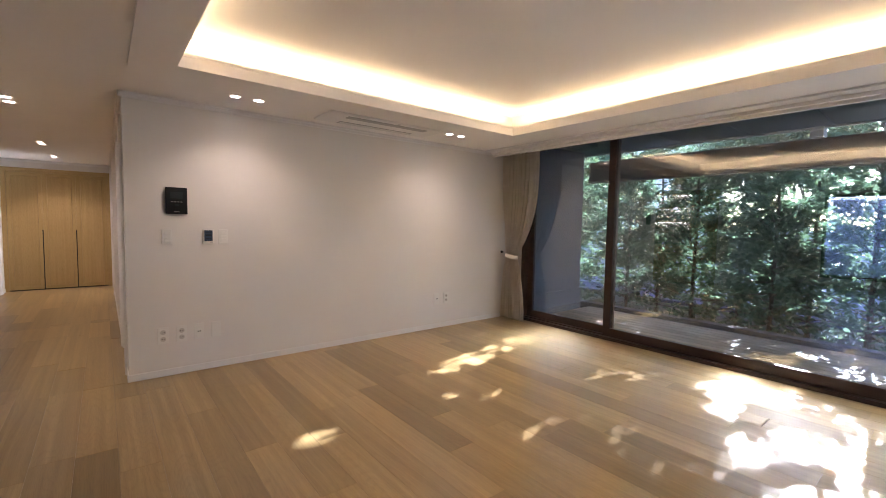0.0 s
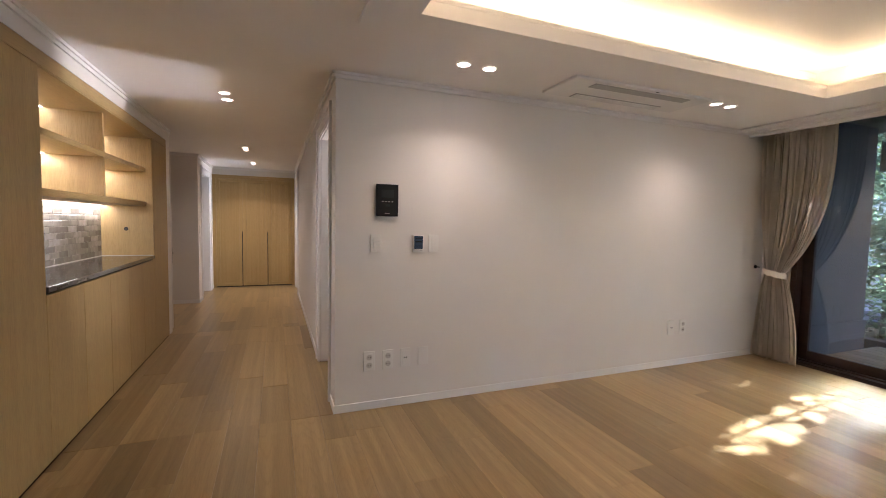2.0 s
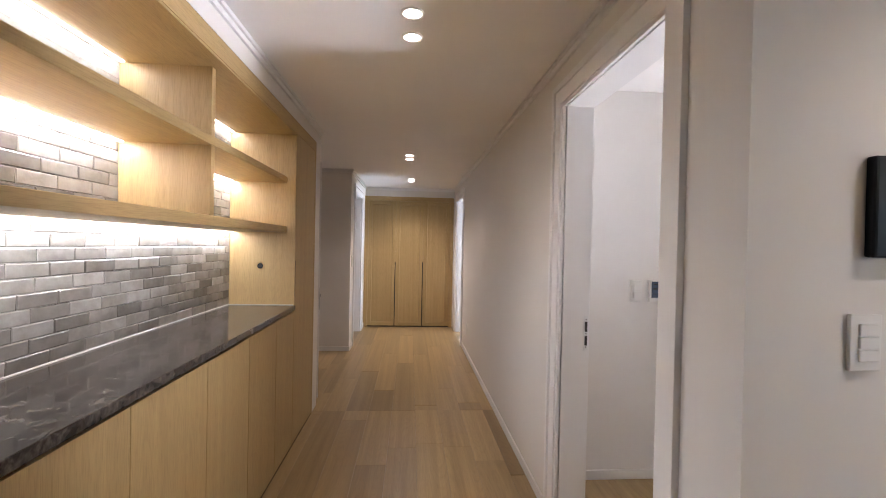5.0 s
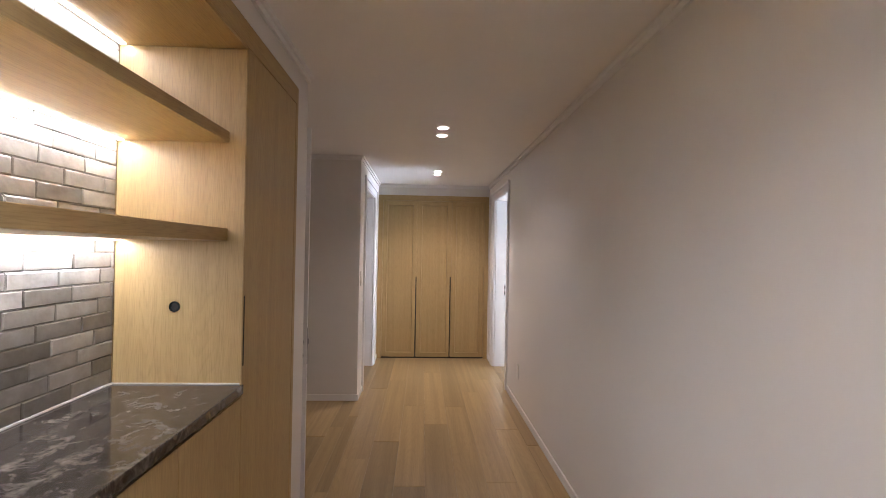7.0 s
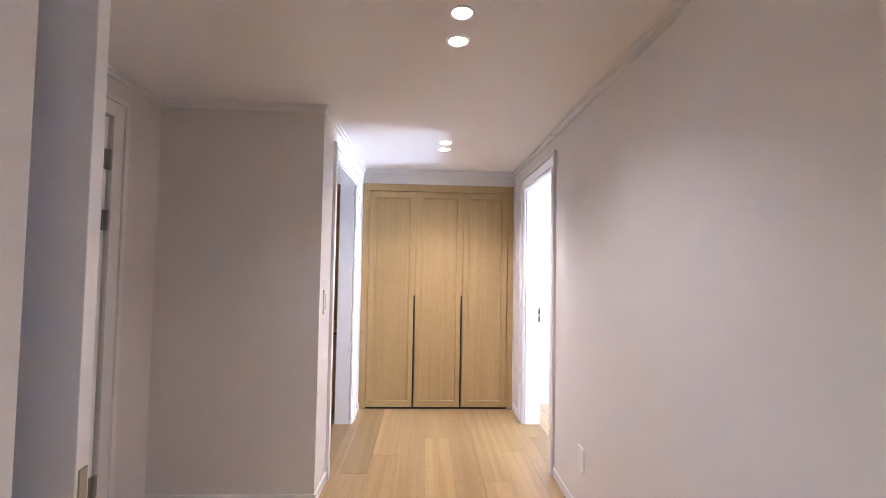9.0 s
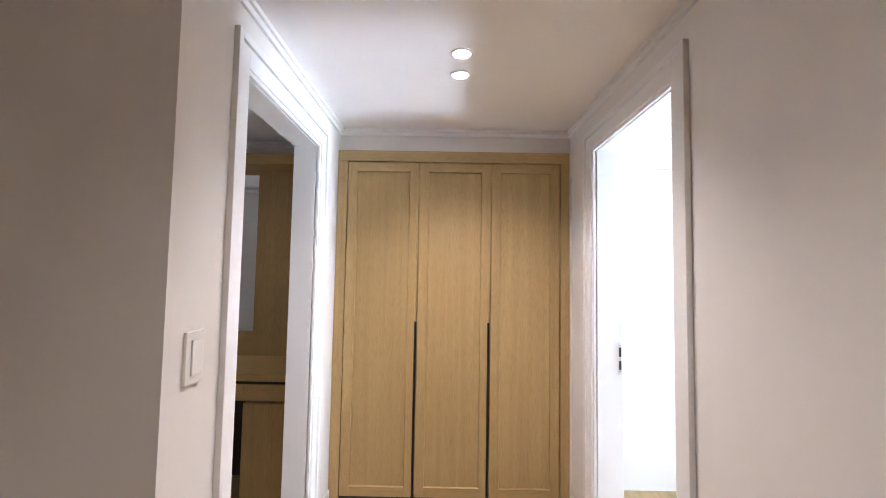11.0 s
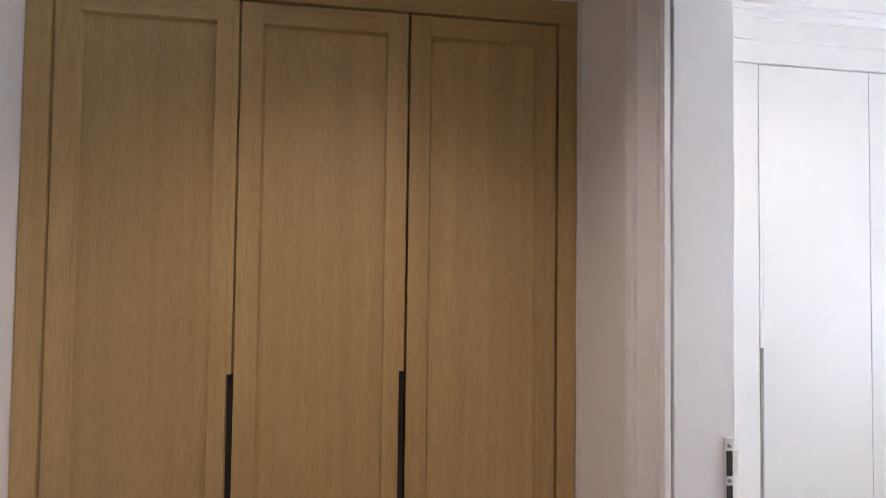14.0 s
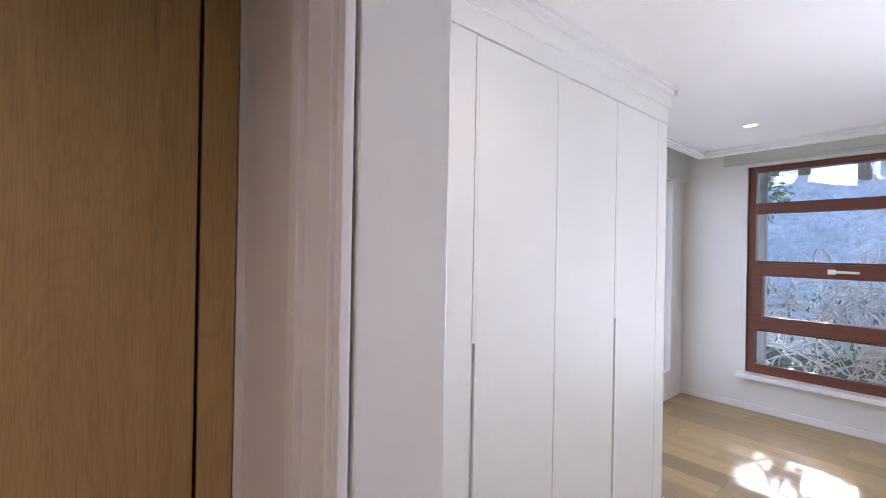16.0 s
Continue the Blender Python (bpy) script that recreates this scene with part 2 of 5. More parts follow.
def tile_mat():
    m = material("glazed_tile", (0.30, 0.26, 0.215), 0.12)
    n, l, b = graph(m)
    mp = coords(m, (1, 1, 1))
    cloud, wave = noise_tex(m, mp, 14, 4, 0.6), noise_tex(m, mp, 26, 2, 0.5)
    info = n.new("ShaderNodeObjectInfo")
    tone = ramp(m, info.outputs["Random"], ((0.0, (0.19, 0.168, 0.142)), (0.3, (0.27, 0.245, 0.212)), (0.7, (0.33, 0.302, 0.264)), (1.0, (0.44, 0.41, 0.365)))).outputs["Color"]
    sh = ramp(m, cloud.outputs["Fac"], ((0.3, (0.78, 0.76, 0.74)), (0.7, (1.08, 1.08, 1.08)))).outputs["Color"]
    l.new(mix(m, "MULTIPLY", 1.0, tone, sh), b.inputs["Base Color"])
    rough_from(m, cloud.outputs["Fac"], 0.06, 0.22)
    bump(m, wave.outputs["Fac"], 0.55, 0.004)
    return m


def cloth_mat(name, a, c):
    m = material(name, a, 0.9)
    n, l, b = graph(m)
    mp, mw = coords(m, (1, 1, 1), False), coords(m, (400, 400, 500), False)
    big, weave = noise_tex(m, mp, 5, 4), noise_tex(m, mw, 1, 2)
    col = ramp(m, big.outputs["Fac"], ((0.3, c), (0.7, a))).outputs["Color"]
    w = ramp(m, weave.outputs["Fac"], ((0.35, (0.8, 0.8, 0.8)), (0.65, (1.05, 1.05, 1.05)))).outputs["Color"]
    l.new(mix(m, "MULTIPLY", 1.0, col, w), b.inputs["Base Color"])
    bump(m, weave.outputs["Fac"], 0.3, 0.001)
    return m


def leaf_mat(name, tones, rough=0.5, trans=0.45):
    m = material(name, tones[0], rough)
    n, l, b = graph(m)
    geo = n.new("ShaderNodeNewGeometry")
    k = len(tones) - 1
    l.new(ramp(m, geo.outputs["Random Per Island"], tuple((i / k, c) for i, c in enumerate(tones))).outputs["Color"], b.inputs["Base Color"])
    if trans:
        out = n["Material Output"]
        glow, both = n.new("ShaderNodeBsdfTranslucent"), n.new("ShaderNodeMixShader")
        both.inputs["Fac"].default_value = trans
        l.new(b.inputs["Base Color"].links[0].from_socket, glow.inputs["Color"])
        l.new(b.outputs["BSDF"], both.inputs[1])
        l.new(glow.outputs["BSDF"], both.inputs[2])
        l.new(both.outputs["Shader"], out.inputs["Surface"])
    return m


def ground_mat():
    m = material("garden_soil", (0.09, 0.08, 0.05), 0.95)
    n, l, b = graph(m)
    mp = coords(m, (1, 1, 1), False)
    a, f = noise_tex(m, mp, 0.7, 6, 0.6), noise_tex(m, mp, 30, 5, 0.7)
    c = ramp(m, a.outputs["Fac"], ((0.35, (0.045, 0.036, 0.026)), (0.5, (0.035, 0.042, 0.018)), (0.7, (0.06, 0.053, 0.036)))).outputs["Color"]
    s = ramp(m, f.outputs["Fac"], ((0.3, (0.5, 0.5, 0.5)), (0.7, (1.2, 1.2, 1.2)))).outputs["Color"]
    l.new(mix(m, "MULTIPLY", 1.0, c, s), b.inputs["Base Color"])
    bump(m, f.outputs["Fac"], 0.8, 0.02)
    return m


def rock_mat():
    m = material("pale_rock", (0.42, 0.43, 0.45), 0.9)
    n, l, b = graph(m)
    mp = coords(m, (1, 1, 1), False)
    a, f = noise_tex(m, mp, 1.2, 6, 0.65, 0.6), noise_tex(m, mp, 9, 6, 0.7)
    c = ramp(m, a.outputs["Fac"], ((0.3, (0.30, 0.32, 0.33)), (0.5, (0.42, 0.44, 0.46)), (0.7, (0.56, 0.57, 0.58)))).outputs["Color"]
    t = ramp(m, f.outputs["Fac"], ((0.35, (0.6, 0.62, 0.62)), (0.6, (1.05, 1.05, 1.05)))).outputs["Color"]
    l.new(mix(m, "MULTIPLY", 1.0, c, t), b.inputs["Base Color"])
    bump(m, f.outputs["Fac"], 0.9, 0.08)
    return m


M["rock"] = rock_mat()
M["stone"], M["tile"], M["ground"] = stone_mat(), tile_mat(), ground_mat()
M["curtain"] = cloth_mat("beige_linen", (0.84, 0.75, 0.65), (0.77, 0.68, 0.57))
M["leaf"] = leaf_mat("hedge_leaf", ((0.07, 0.13, 0.08), (0.095, 0.17, 0.10), (0.12, 0.20, 0.115), (0.15, 0.235, 0.13)), 0.65, 0.6)
M["bright_leaf"] = leaf_mat("young_leaf", ((0.08, 0.14, 0.05), (0.12, 0.19, 0.06), (0.17, 0.23, 0.08)), 0.5, 0.3)
M["far_leaf"] = leaf_mat("far_leaf", ((0.06, 0.095, 0.085), (0.08, 0.12, 0.105), (0.10, 0.14, 0.125)))
M["dry"] = leaf_mat("dry_stem", ((0.50, 0.44, 0.34), (0.60, 0.54, 0.44), (0.70, 0.64, 0.54)), 0.8, 0.0)
M["bark"] = timber("bark", (0.085, 0.06, 0.042), (0.05, 0.036, 0.026), "z", 0.9, 0.1)


# ---------------------------------------------------------------- building tools
def box(bm, x0, x1, y0, y1, z0, z1, bevel=0.0):
    """Adds one block, its edges eased by bevel."""
    made = bmesh.ops.create_cube(bm, size=1.0)["verts"]
    bmesh.ops.transform(bm, matrix=Matrix.Translation(((x0 + x1) / 2, (y0 + y1) / 2, (z0 + z1) / 2)) @ Matrix.Diagonal((x1 - x0, y1 - y0, z1 - z0, 1)), verts=made)
    if bevel:
        edges = list({e for v in made for e in v.link_edges})
        bmesh.ops.bevel(bm, geom=edges, offset=bevel, segments=2, profile=0.6, affect="EDGES")
    return bm


def blocks(*boxes, bevel=0.0):
    bm = bmesh.new()
    for b in boxes:
        box(bm, *b, bevel=bevel)
    return bm


def disc(bm, at, radius, depth, axis="z", segments=24, radius2=None):
    made = bmesh.ops.create_cone(bm, cap_ends=True, segments=segments, radius1=radius, radius2=radius if radius2 is None else radius2, depth=depth)["verts"]
    turn = {"z": Matrix(), "x": Matrix.Rotation(radians(90), 4, "Y"), "y": Matrix.Rotation(radians(90), 4, "X")}[axis]
    bmesh.ops.transform(bm, matrix=Matrix.Translation(at) @ turn, verts=made)
    return bm


def ring(bm, at, outer, inner, z0, z1, segments=28):
    """A flat ring with thickness, its axis upright."""
    rows = []
    for r, z in ((inner, z1), (inner, z0), (outer, z0 + 0.002), (outer, z1)):
        rows.append([bm.verts.new((at[0] + r * math.cos(2 * math.pi * i / segments), at[1] + r * math.sin(2 * math.pi * i / segments), z)) for i in range(segments)])
    for a in range(4):
        for i in range(segments):
            j = (i + 1) % segments
            bm.faces.new((rows[a][i], rows[a][j], rows[(a + 1) % 4][j], rows[(a + 1) % 4][i]))
    return bm


def finish(bm, name, mat, smooth=False):
    bmesh.ops.recalc_face_normals(bm, faces=bm.faces[:])
    me = bpy.data.meshes.new(name)
    bm.to_mesh(me)
    bm.free()
    me.materials.append(M[mat])
    if smooth:
        me.shade_smooth()
    return me


def structure(name, bm, mat, label, smooth=False):
    return tagged(new(name, finish(bm, name, mat, smooth)), label, "", "", "structure")


def thing(name, at, label, category, group="", kind=""):
    ob = new(name)
    ob.empty_display_size = 0.05
    ob.location = at
    return tagged(ob, label, category, group, kind)


def root_of(ob):
    p = Vector((0, 0, 0))
    while ob:
        p += ob.location
        ob = ob.parent
    return p


def part(name, bm, mat, parent, label="", smooth=False):
    """Links bm, given in world coordinates, as one mesh under parent."""
    bmesh.ops.translate(bm, vec=-root_of(parent), verts=bm.verts[:])
    ob = new(name, finish(bm, name, mat, smooth))
    ob.parent = parent
    return tagged(ob, label)


# ---------------------------------------------------------------- walls
WY = 10.46   # front of the wardrobe at the hall's end
WT = 2.72    # top of the walls, above the ceilings
HX0, HX1 = -1.41, 0.10       # faces of the hall's side walls
DA0, DA1, DR0, DR1, DL0, DL1, DH = 4.51, 5.375, 9.25, 10.085, 9.205, 10.08, 2.095   # door openings
structure("wall_living", blocks((0.10, 4.72, 4.20, 4.40, 0, WT)), "wall", "warm white painted plaster wall beside the window")
structure("wall_hall_east", blocks((HX1, 0.255, 4.40, DA0, 0, WT), (HX1, 0.255, DA1, DR0, 0, WT), (HX1, 0.255, DR1, 11.38, 0, WT), (HX1, 0.255, DA0, DA1, DH, WT), (HX1, 0.255, DR0, DR1, DH, WT), (0.086, HX1, WY - 0.003, 11.04, 0, 2.176)),
          "wall", "white painted hallway wall with two doorways")
structure("wall_cabinet_side", blocks((-2.10, HX0, 3.30, 3.53, 0, WT), (-2.10, -2.0, 3.53, 6.86, 0, WT), (-2.0, HX0, 3.53, 6.86, 2.20, WT)), "wall", "white painted wall around the built-in cabinet")
structure("wall_vestibule_south", blocks((-1.475, HX0, 6.835, 7.0, 0, WT), (-2.25, -1.475, 6.86, 7.0, 2.12, WT), (-2.5, -2.25, 6.86, 7.0, 0, WT)), "wall", "white wall with the opened panel door")
structure("wall_vestibule_west", blocks((-2.5, -2.35, 7.0, 7.50, 0, WT), (-2.5, -2.35, 8.46, 8.84, 0, WT), (-2.5, -2.35, 7.50, 8.46, 2.10, WT)), "wall", "white wall with the glazed door")
structure("wall_vestibule_north", blocks((-3.34, -1.40, 8.84, 8.97, 0, WT)), "wall", "white painted wall of the vestibule")
structure("wall_hall_west", blocks((-1.54, -1.40, 8.97, DL0, 0, WT), (-1.54, -1.40, DL1, 10.98, 0, WT), (-1.54, -1.40, DL0, DL1, DH, WT)), "wall", "white hallway wall with the dressing room doorway")
structure("wall_hall_end", blocks((-1.54, HX1, 11.05, 11.2, 0, WT), (-1.40, HX1, 10.50, 11.05, 2.18, WT)), "wall", "white wall above the oak wardrobe")
structure("wall_dressing", blocks((-3.34, -1.54, 10.82, 10.98, 0, WT), (-3.34, -3.20, 8.97, 9.19, 0, WT), (-3.34, -3.20, 9.87, 10.82, 0, WT), (-3.34, -3.20, 9.19, 9.87, 2.04, WT),
                                  (-4.4, -3.34, 8.84, 8.97, 0, WT), (-4.4, -3.34, 10.1, 10.23, 0, WT), (-4.5, -4.4, 8.84, 10.23, 0, WT)), "wall", "white walls of the dressing room")
SW0, SW1, SWZ0, SWZ1 = 4.62, 5.66, 0.34, 2.10      # opening of an assumed, unseen window in the side room
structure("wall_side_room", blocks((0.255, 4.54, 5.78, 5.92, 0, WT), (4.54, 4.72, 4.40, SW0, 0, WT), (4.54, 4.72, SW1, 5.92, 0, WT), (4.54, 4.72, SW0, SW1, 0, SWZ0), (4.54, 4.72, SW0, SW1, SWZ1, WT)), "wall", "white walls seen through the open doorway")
BW0, BW1, BWZ0, BWZ1 = 7.25, 10.83, 0.34, 2.22      # bedroom window in the east wall
NW0, NW1 = 3.0, 4.28                               # and in the north wall
structure("wall_bedroom_east", blocks((4.54, 4.72, 5.92, BW0, 0, WT), (4.54, 4.72, BW1, 11.38, 0, WT), (4.54, 4.72, BW0, BW1, 0, BWZ0), (4.54, 4.72, BW0, BW1, BWZ1, WT)), "wall", "white bedroom wall with a large window")
structure("wall_bedroom_north", blocks((0.255, NW0, 11.38, 11.55, 0, WT), (NW1, 4.72, 11.38, 11.55, 0, WT), (NW0, NW1, 11.38, 11.55, 0, 0.27), (NW0, NW1, 11.38, 11.55, 2.13, WT)), "wall", "white bedroom wall with a side window")
structure("wall_bedroom_south", blocks((0.255, 4.54, 6.9, 7.04, 0, WT)), "wall", "plain white bedroom wall")
LW0, LW1, LWZ = -1.3, 3.93, 2.44                   # living room window
structure("wall_window", blocks((4.55, 4.72, LW1, 4.20, 0, WT), (4.55, 4.72, -3.2, LW0, 0, WT), (4.55, 4.72, LW0, LW1, LWZ, WT)), "wall", "white wall around the wide window")
structure("wall_south", blocks((-4.75, 4.72, -3.35, -3.2, 0, WT)), "wall", "plain white wall")
structure("wall_west", blocks((-4.75, -4.6, -3.2, 0.6, 0, WT), (-4.75, -4.6, 2.3, 3.53, 0, WT), (-4.75, -4.6, 0.6, 2.3, 0, 0.15), (-4.75, -4.6, 0.6, 2.3, 2.2, WT), (-4.75, -2.10, 3.53, 3.66, 0, WT)), "wall", "white wall with a bright window")

# ---------------------------------------------------------------- ceilings
RZ = CZ - 0.020
UP = 2.56
ceil = blocks((-4.6, TX0 - 0.25, -3.2, 3.53, CZ, CZ + 0.05), (TX0 - 0.25, 4.235, 3.42, 4.20, CZ, CZ + 0.05), (TX1 + 0.25, 4.235, -3.2, 3.42, CZ, CZ + 0.05), (TX0 - 0.25, TX1 + 0.25, -3.2, TY0 - 0.25, CZ, CZ + 0.05),
              (4.235, 4.55, -3.2, 4.2, 2.44, 2.5))
for b in ((TX0 - 0.25, TX0, TY0 - 0.25, TY1 + 0.22), (TX1, TX1 + 0.25, TY0 - 0.25, TY1 + 0.22), (TX0, TX1, TY1, TY1 + 0.22), (TX0, TX1, TY0 - 0.25, TY0)):
    box(ceil, *b, RZ, 2.38)
# lip of the cove, back walls and raised field
for b in ((TX0 - 0.012, TX0, TY0, TY1), (TX1, TX1 + 0.012, TY0, TY1), (TX0 - 0.012, TX1 + 0.012, TY1, TY1 + 0.012), (TX0 - 0.012, TX1 + 0.012, TY0 - 0.012, TY0)):
    box(ceil, *b, 2.381, 2.405)
for b in ((TX0 - 0.25, TX0 - 0.16, TY0 - 0.25, TY1 + 0.25), (TX1 + 0.16, TX1 + 0.25, TY0 - 0.25, TY1 + 0.25), (TX0 - 0.16, TX1 + 0.16, TY1 + 0.16, TY1 + 0.25), (TX0 - 0.16, TX1 + 0.16, TY0 - 0.25, TY0 - 0.16)):
    box(ceil, *b, 2.381, UP)
box(ceil, TX0 - 0.3, TX1 + 0.3, TY0 - 0.3, TY1 + 0.3, UP, UP + 0.06)
structure("ceiling_living", ceil, "ceiling", "white ceiling with a raised tray lit by a hidden warm cove")
structure("ceiling_hall", blocks((-2.10, HX1, 3.53, 7.0, CZ, CZ + 0.05), (-2.35, HX1, 7.0, 8.84, CZ, CZ + 0.05), (-1.40, HX1, 8.84, 10.5, CZ, CZ + 0.05), (HX1 - 0.001, HX1 + 0.012, 3.53, 4.2, CZ, CZ + 0.04)), "ceiling", "smooth white hallway ceiling")
structure("ceiling_rooms", blocks((0.255, 4.54, 4.40, 5.78, CZ, CZ + 0.05), (0.255, 4.14, 7.04, 11.10, CZ, CZ + 0.05), (0.255, 4.54, 11.10, 11.38, 2.42, 2.47), (4.14, 4.54, 7.04, 11.10, 2.42, 2.47),
                                  (4.10, 4.14, 7.04, 11.06, 2.275, CZ), (2.34, 4.14, 11.06, 11.10, 2.275, CZ), (-3.2, -1.54, 8.97, 10.82, CZ, CZ + 0.05)), "ceiling", "smooth white ceiling with a dropped curtain edge")
structure("roof", blocks((-4.9, 4.75, -3.5, 11.7, WT, WT + 0.2)), "concrete", "flat roof slab over the rooms")


def crown(name, runs):
    """Two-step cornice; each run is (axis, face, side, from, to)."""
    bm = bmesh.new()
    for axis, face, side, a, b in runs:
        for d, z0, z1 in ((0.014, CZ - 0.045, CZ - 0.020), (0.026, CZ - 0.020, CZ - 0.001)):
            lo, hi = sorted((face, face + side * d))
            if axis == "y":
                box(bm, lo, hi, a, b, z0, z1, 0.002)
            else:
                box(bm, a, b, lo, hi, z0, z1, 0.002)
    structure(name, bm, "trim", "white stepped cornice along the ceiling")


crown("trim_hall", [("y", HX1, -1, 4.174, 10.5), ("y", HX0, 1, 3.3, 7.0), ("x", 4.20, -1, HX1 - 0.026, 4.235), ("x", 8.84, -1, -2.35, -1.40), ("y", -1.40, 1, 8.814, 10.5), ("y", -2.35, 1, 7.0, 8.84), ("x", 10.5, -1, -1.40, HX1)])
crown("trim_dressing", [("x", 10.82, -1, -3.2, -1.54), ("y", -3.20, 1, 8.97, 10.82), ("x", 8.97, 1, -3.2, -1.54)])
crown("trim_bedroom", [("x", 10.626, -1, 0.255, 2.375), ("y", 2.35, 1, 10.6, 11.06), ("y", 0.255, 1, 7.04, 10.6), ("y", 4.10, -1, 7.04, 11.06), ("x", 11.06, -1, 2.35, 4.10)])
# pelmet in front of the curtain recess
bm = blocks((4.215, 4.255, -3.2, 4.20, 2.262, CZ - 0.001))
box(bm, 4.16, 4.215, -3.2, 4.174, 2.286, CZ - 0.001, 0.004)
box(bm, 4.03, 4.16, -3.2, 4.174, 2.312, CZ - 0.001, 0.004)
structure("trim_pelmet", bm, "trim", "white stepped pelmet along the window")


def skirting(name, runs):
    bm = bmesh.new()
    for axis, face, side, a, b in runs:
        lo, hi = sorted((face, face + side * 0.011))
        if axis == "y":
            box(bm, lo, hi, a, b, 0.0, 0.058, 0.003)
        else:
            box(bm, a, b, lo, hi, 0.0, 0.058, 0.003)
    structure(name, bm, "trim", "slim white skirting board")


skirting("baseboard_living", [("x", 4.20, -1, HX1 - 0.011, 4.55), ("y", 4.55, -1, LW1 + 0.01, 4.189), ("x", -3.2, 1, -4.6, 4.55)])
skirting("baseboard_hall", [("y", HX1, -1, 4.20, DA0 - 0.099), ("y", HX1, -1, DA1 + 0.099, DR0 - 0.099), ("y", HX1, -1, DR1 + 0.099, 10.46), ("x", 8.84, -1, -2.35, -1.389), ("y", -1.40, 1, 8.84, DL0 - 0.099), ("y", -1.40, 1, DL1 + 0.099, 10.46),
                         ("y", HX0, 1, 3.3, 3.53), ("y", -2.35, 1, 8.54, 8.829)])
skirting("baseboard_rooms", [("x", 5.78, -1, 0.255, 4.54), ("y", 4.54, -1, 7.04, 11.38), ("x", 11.38, -1, 2.36, 4.529), ("x", 10.64, -1, 2.335, 2.336 + 0.02)])


# ---------------------------------------------------------------- doorways
def casing_bm(axis, face, side, a, b, top):
    """Two-step casing round an opening from a to b in the wall face."""
    bm = bmesh.new()
    for w0, w1, d in ((0.0, 0.070, 0.010), (0.070, 0.098, 0.021)):
        lo, hi = sorted((face, face + side * d))
        for p, q, z0, z1 in ((a - w1, a - w0, 0, top + w1), (b + w0, b + w1, 0, top + w1), (a - w0, b + w0, top + w0, top + w1)):
            if axis == "y":
                box(bm, lo, hi, p, q, z0, z1, 0.0025)
            else:
                box(bm, p, q, lo, hi, z0, z1, 0.0025)
    return bm


def lining_bm(x0, x1, a, b, top, t=0.016):
    """Jamb lining in a wall from x0 to x1, with a stop."""
    side = [(x0, x0 + 0.014), (x0 + 0.021, x1)] if x0 > 0 else [(x0, x1 - 0.021), (x1 - 0.014, x1)]
    bm = bmesh.new()
    for p, q in side:
        for b_ in ((p, q, a - 0.001, a + t, 0, top), (p, q, b - t, b + 0.001, 0, top), (p, q, a + t, b - t, top - t, top + 0.001)):
            box(bm, *b_, bevel=0.002)
    return bm


def strike_plate(parent, x, y, z):
    """Steel plate with two dark slots, facing -y."""
    bm = blocks((x - 0.010, x + 0.010, y - 0.003, y, z - 0.085, z + 0.085), (x + 0.009, x + 0.022, y - 0.003, y, z + 0.010, z + 0.06), bevel=0.0012)
    sp = part("strike_plate", bm, "pale_steel", parent, "steel strike plate with two slots")
    for z0, z1 in ((0.008, 0.058), (-0.06, -0.012)):
        part("slot", blocks((x - 0.006, x + 0.006, y - 0.005, y - 0.002, z + z0, z + z1)), "dark", sp)
    for dz in (0.068, -0.068, -0.002):
        part("screw", disc(bmesh.new(), (x, y - 0.004, z + dz), 0.004, 0.003, "y", 10), "steel", sp)


d1 = thing("door_1", (0.2, (DA0 + DA1) / 2, 0), "white cased doorway without a visible leaf", "", "", "structure")
part("casing", casing_bm("y", HX1, -1, DA0, DA1, DH), "trim", d1)
part("lining", lining_bm(HX1 - 0.002, 0.257, DA0, DA1, DH), "trim", d1)
strike_plate(d1, 0.238, DA1 - 0.017, 0.965)
d2 = thing("door_2", (0.2, (DR0 + DR1) / 2, 0), "white cased doorway open to the bright bedroom", "", "", "structure")
part("casing", casing_bm("y", HX1, -1, DR0, DR1, DH), "trim", d2)
part("lining", lining_bm(HX1 - 0.002, 0.257, DR0, DR1, DH), "trim", d2)
strike_plate(d2, 0.238, DR1 - 0.017, 0.96)
d3 = thing("door_3", (-1.47, (DL0 + DL1) / 2, 0), "white cased doorway open to the dressing room", "", "", "structure")
part("casing", casing_bm("y", -1.40, 1, DL0, DL1, DH), "trim", d3)
part("lining", lining_bm(-1.542, -1.398, DL0, DL1, DH), "trim", d3)

# opened leaf beside the cabinet
d4 = thing("door_4", (-2.23, 7.03, 0), "white panel door standing a little open, steel knobs", "", "", "structure")
leaf = part("door_leaf", blocks((-2.23, -1.42, 7.01, 7.05, 0.01, 2.10), bevel=0.002), "trim", d4)
for z in (0.915, 0.84):
    bm = disc(bmesh.new(), (-1.462, 7.006, z), 0.026, 0.008, "y")
    rose = part("rose", bm, "steel", leaf)
    bm = disc(bmesh.new(), (-1.462, 6.965, z), 0.010, 0.09, "y", 14)
    disc(bm, (-1.462, 6.915, z), 0.026, 0.03, "y", 20, 0.021)
    part("knob", bm, "steel", leaf, "round steel knob", True)
latch = part("latch_plate", blocks((-1.421, -1.417, 7.018, 7.042, 0.79, 0.99), bevel=0.001), "steel", leaf, "steel latch plate on the door edge")
part("latch_bolt", blocks((-1.418, -1.410, 7.023, 7.037, 0.90, 0.93), bevel=0.002), "steel", leaf)
d4.rotation_euler = (0, 0, radians(9.5))

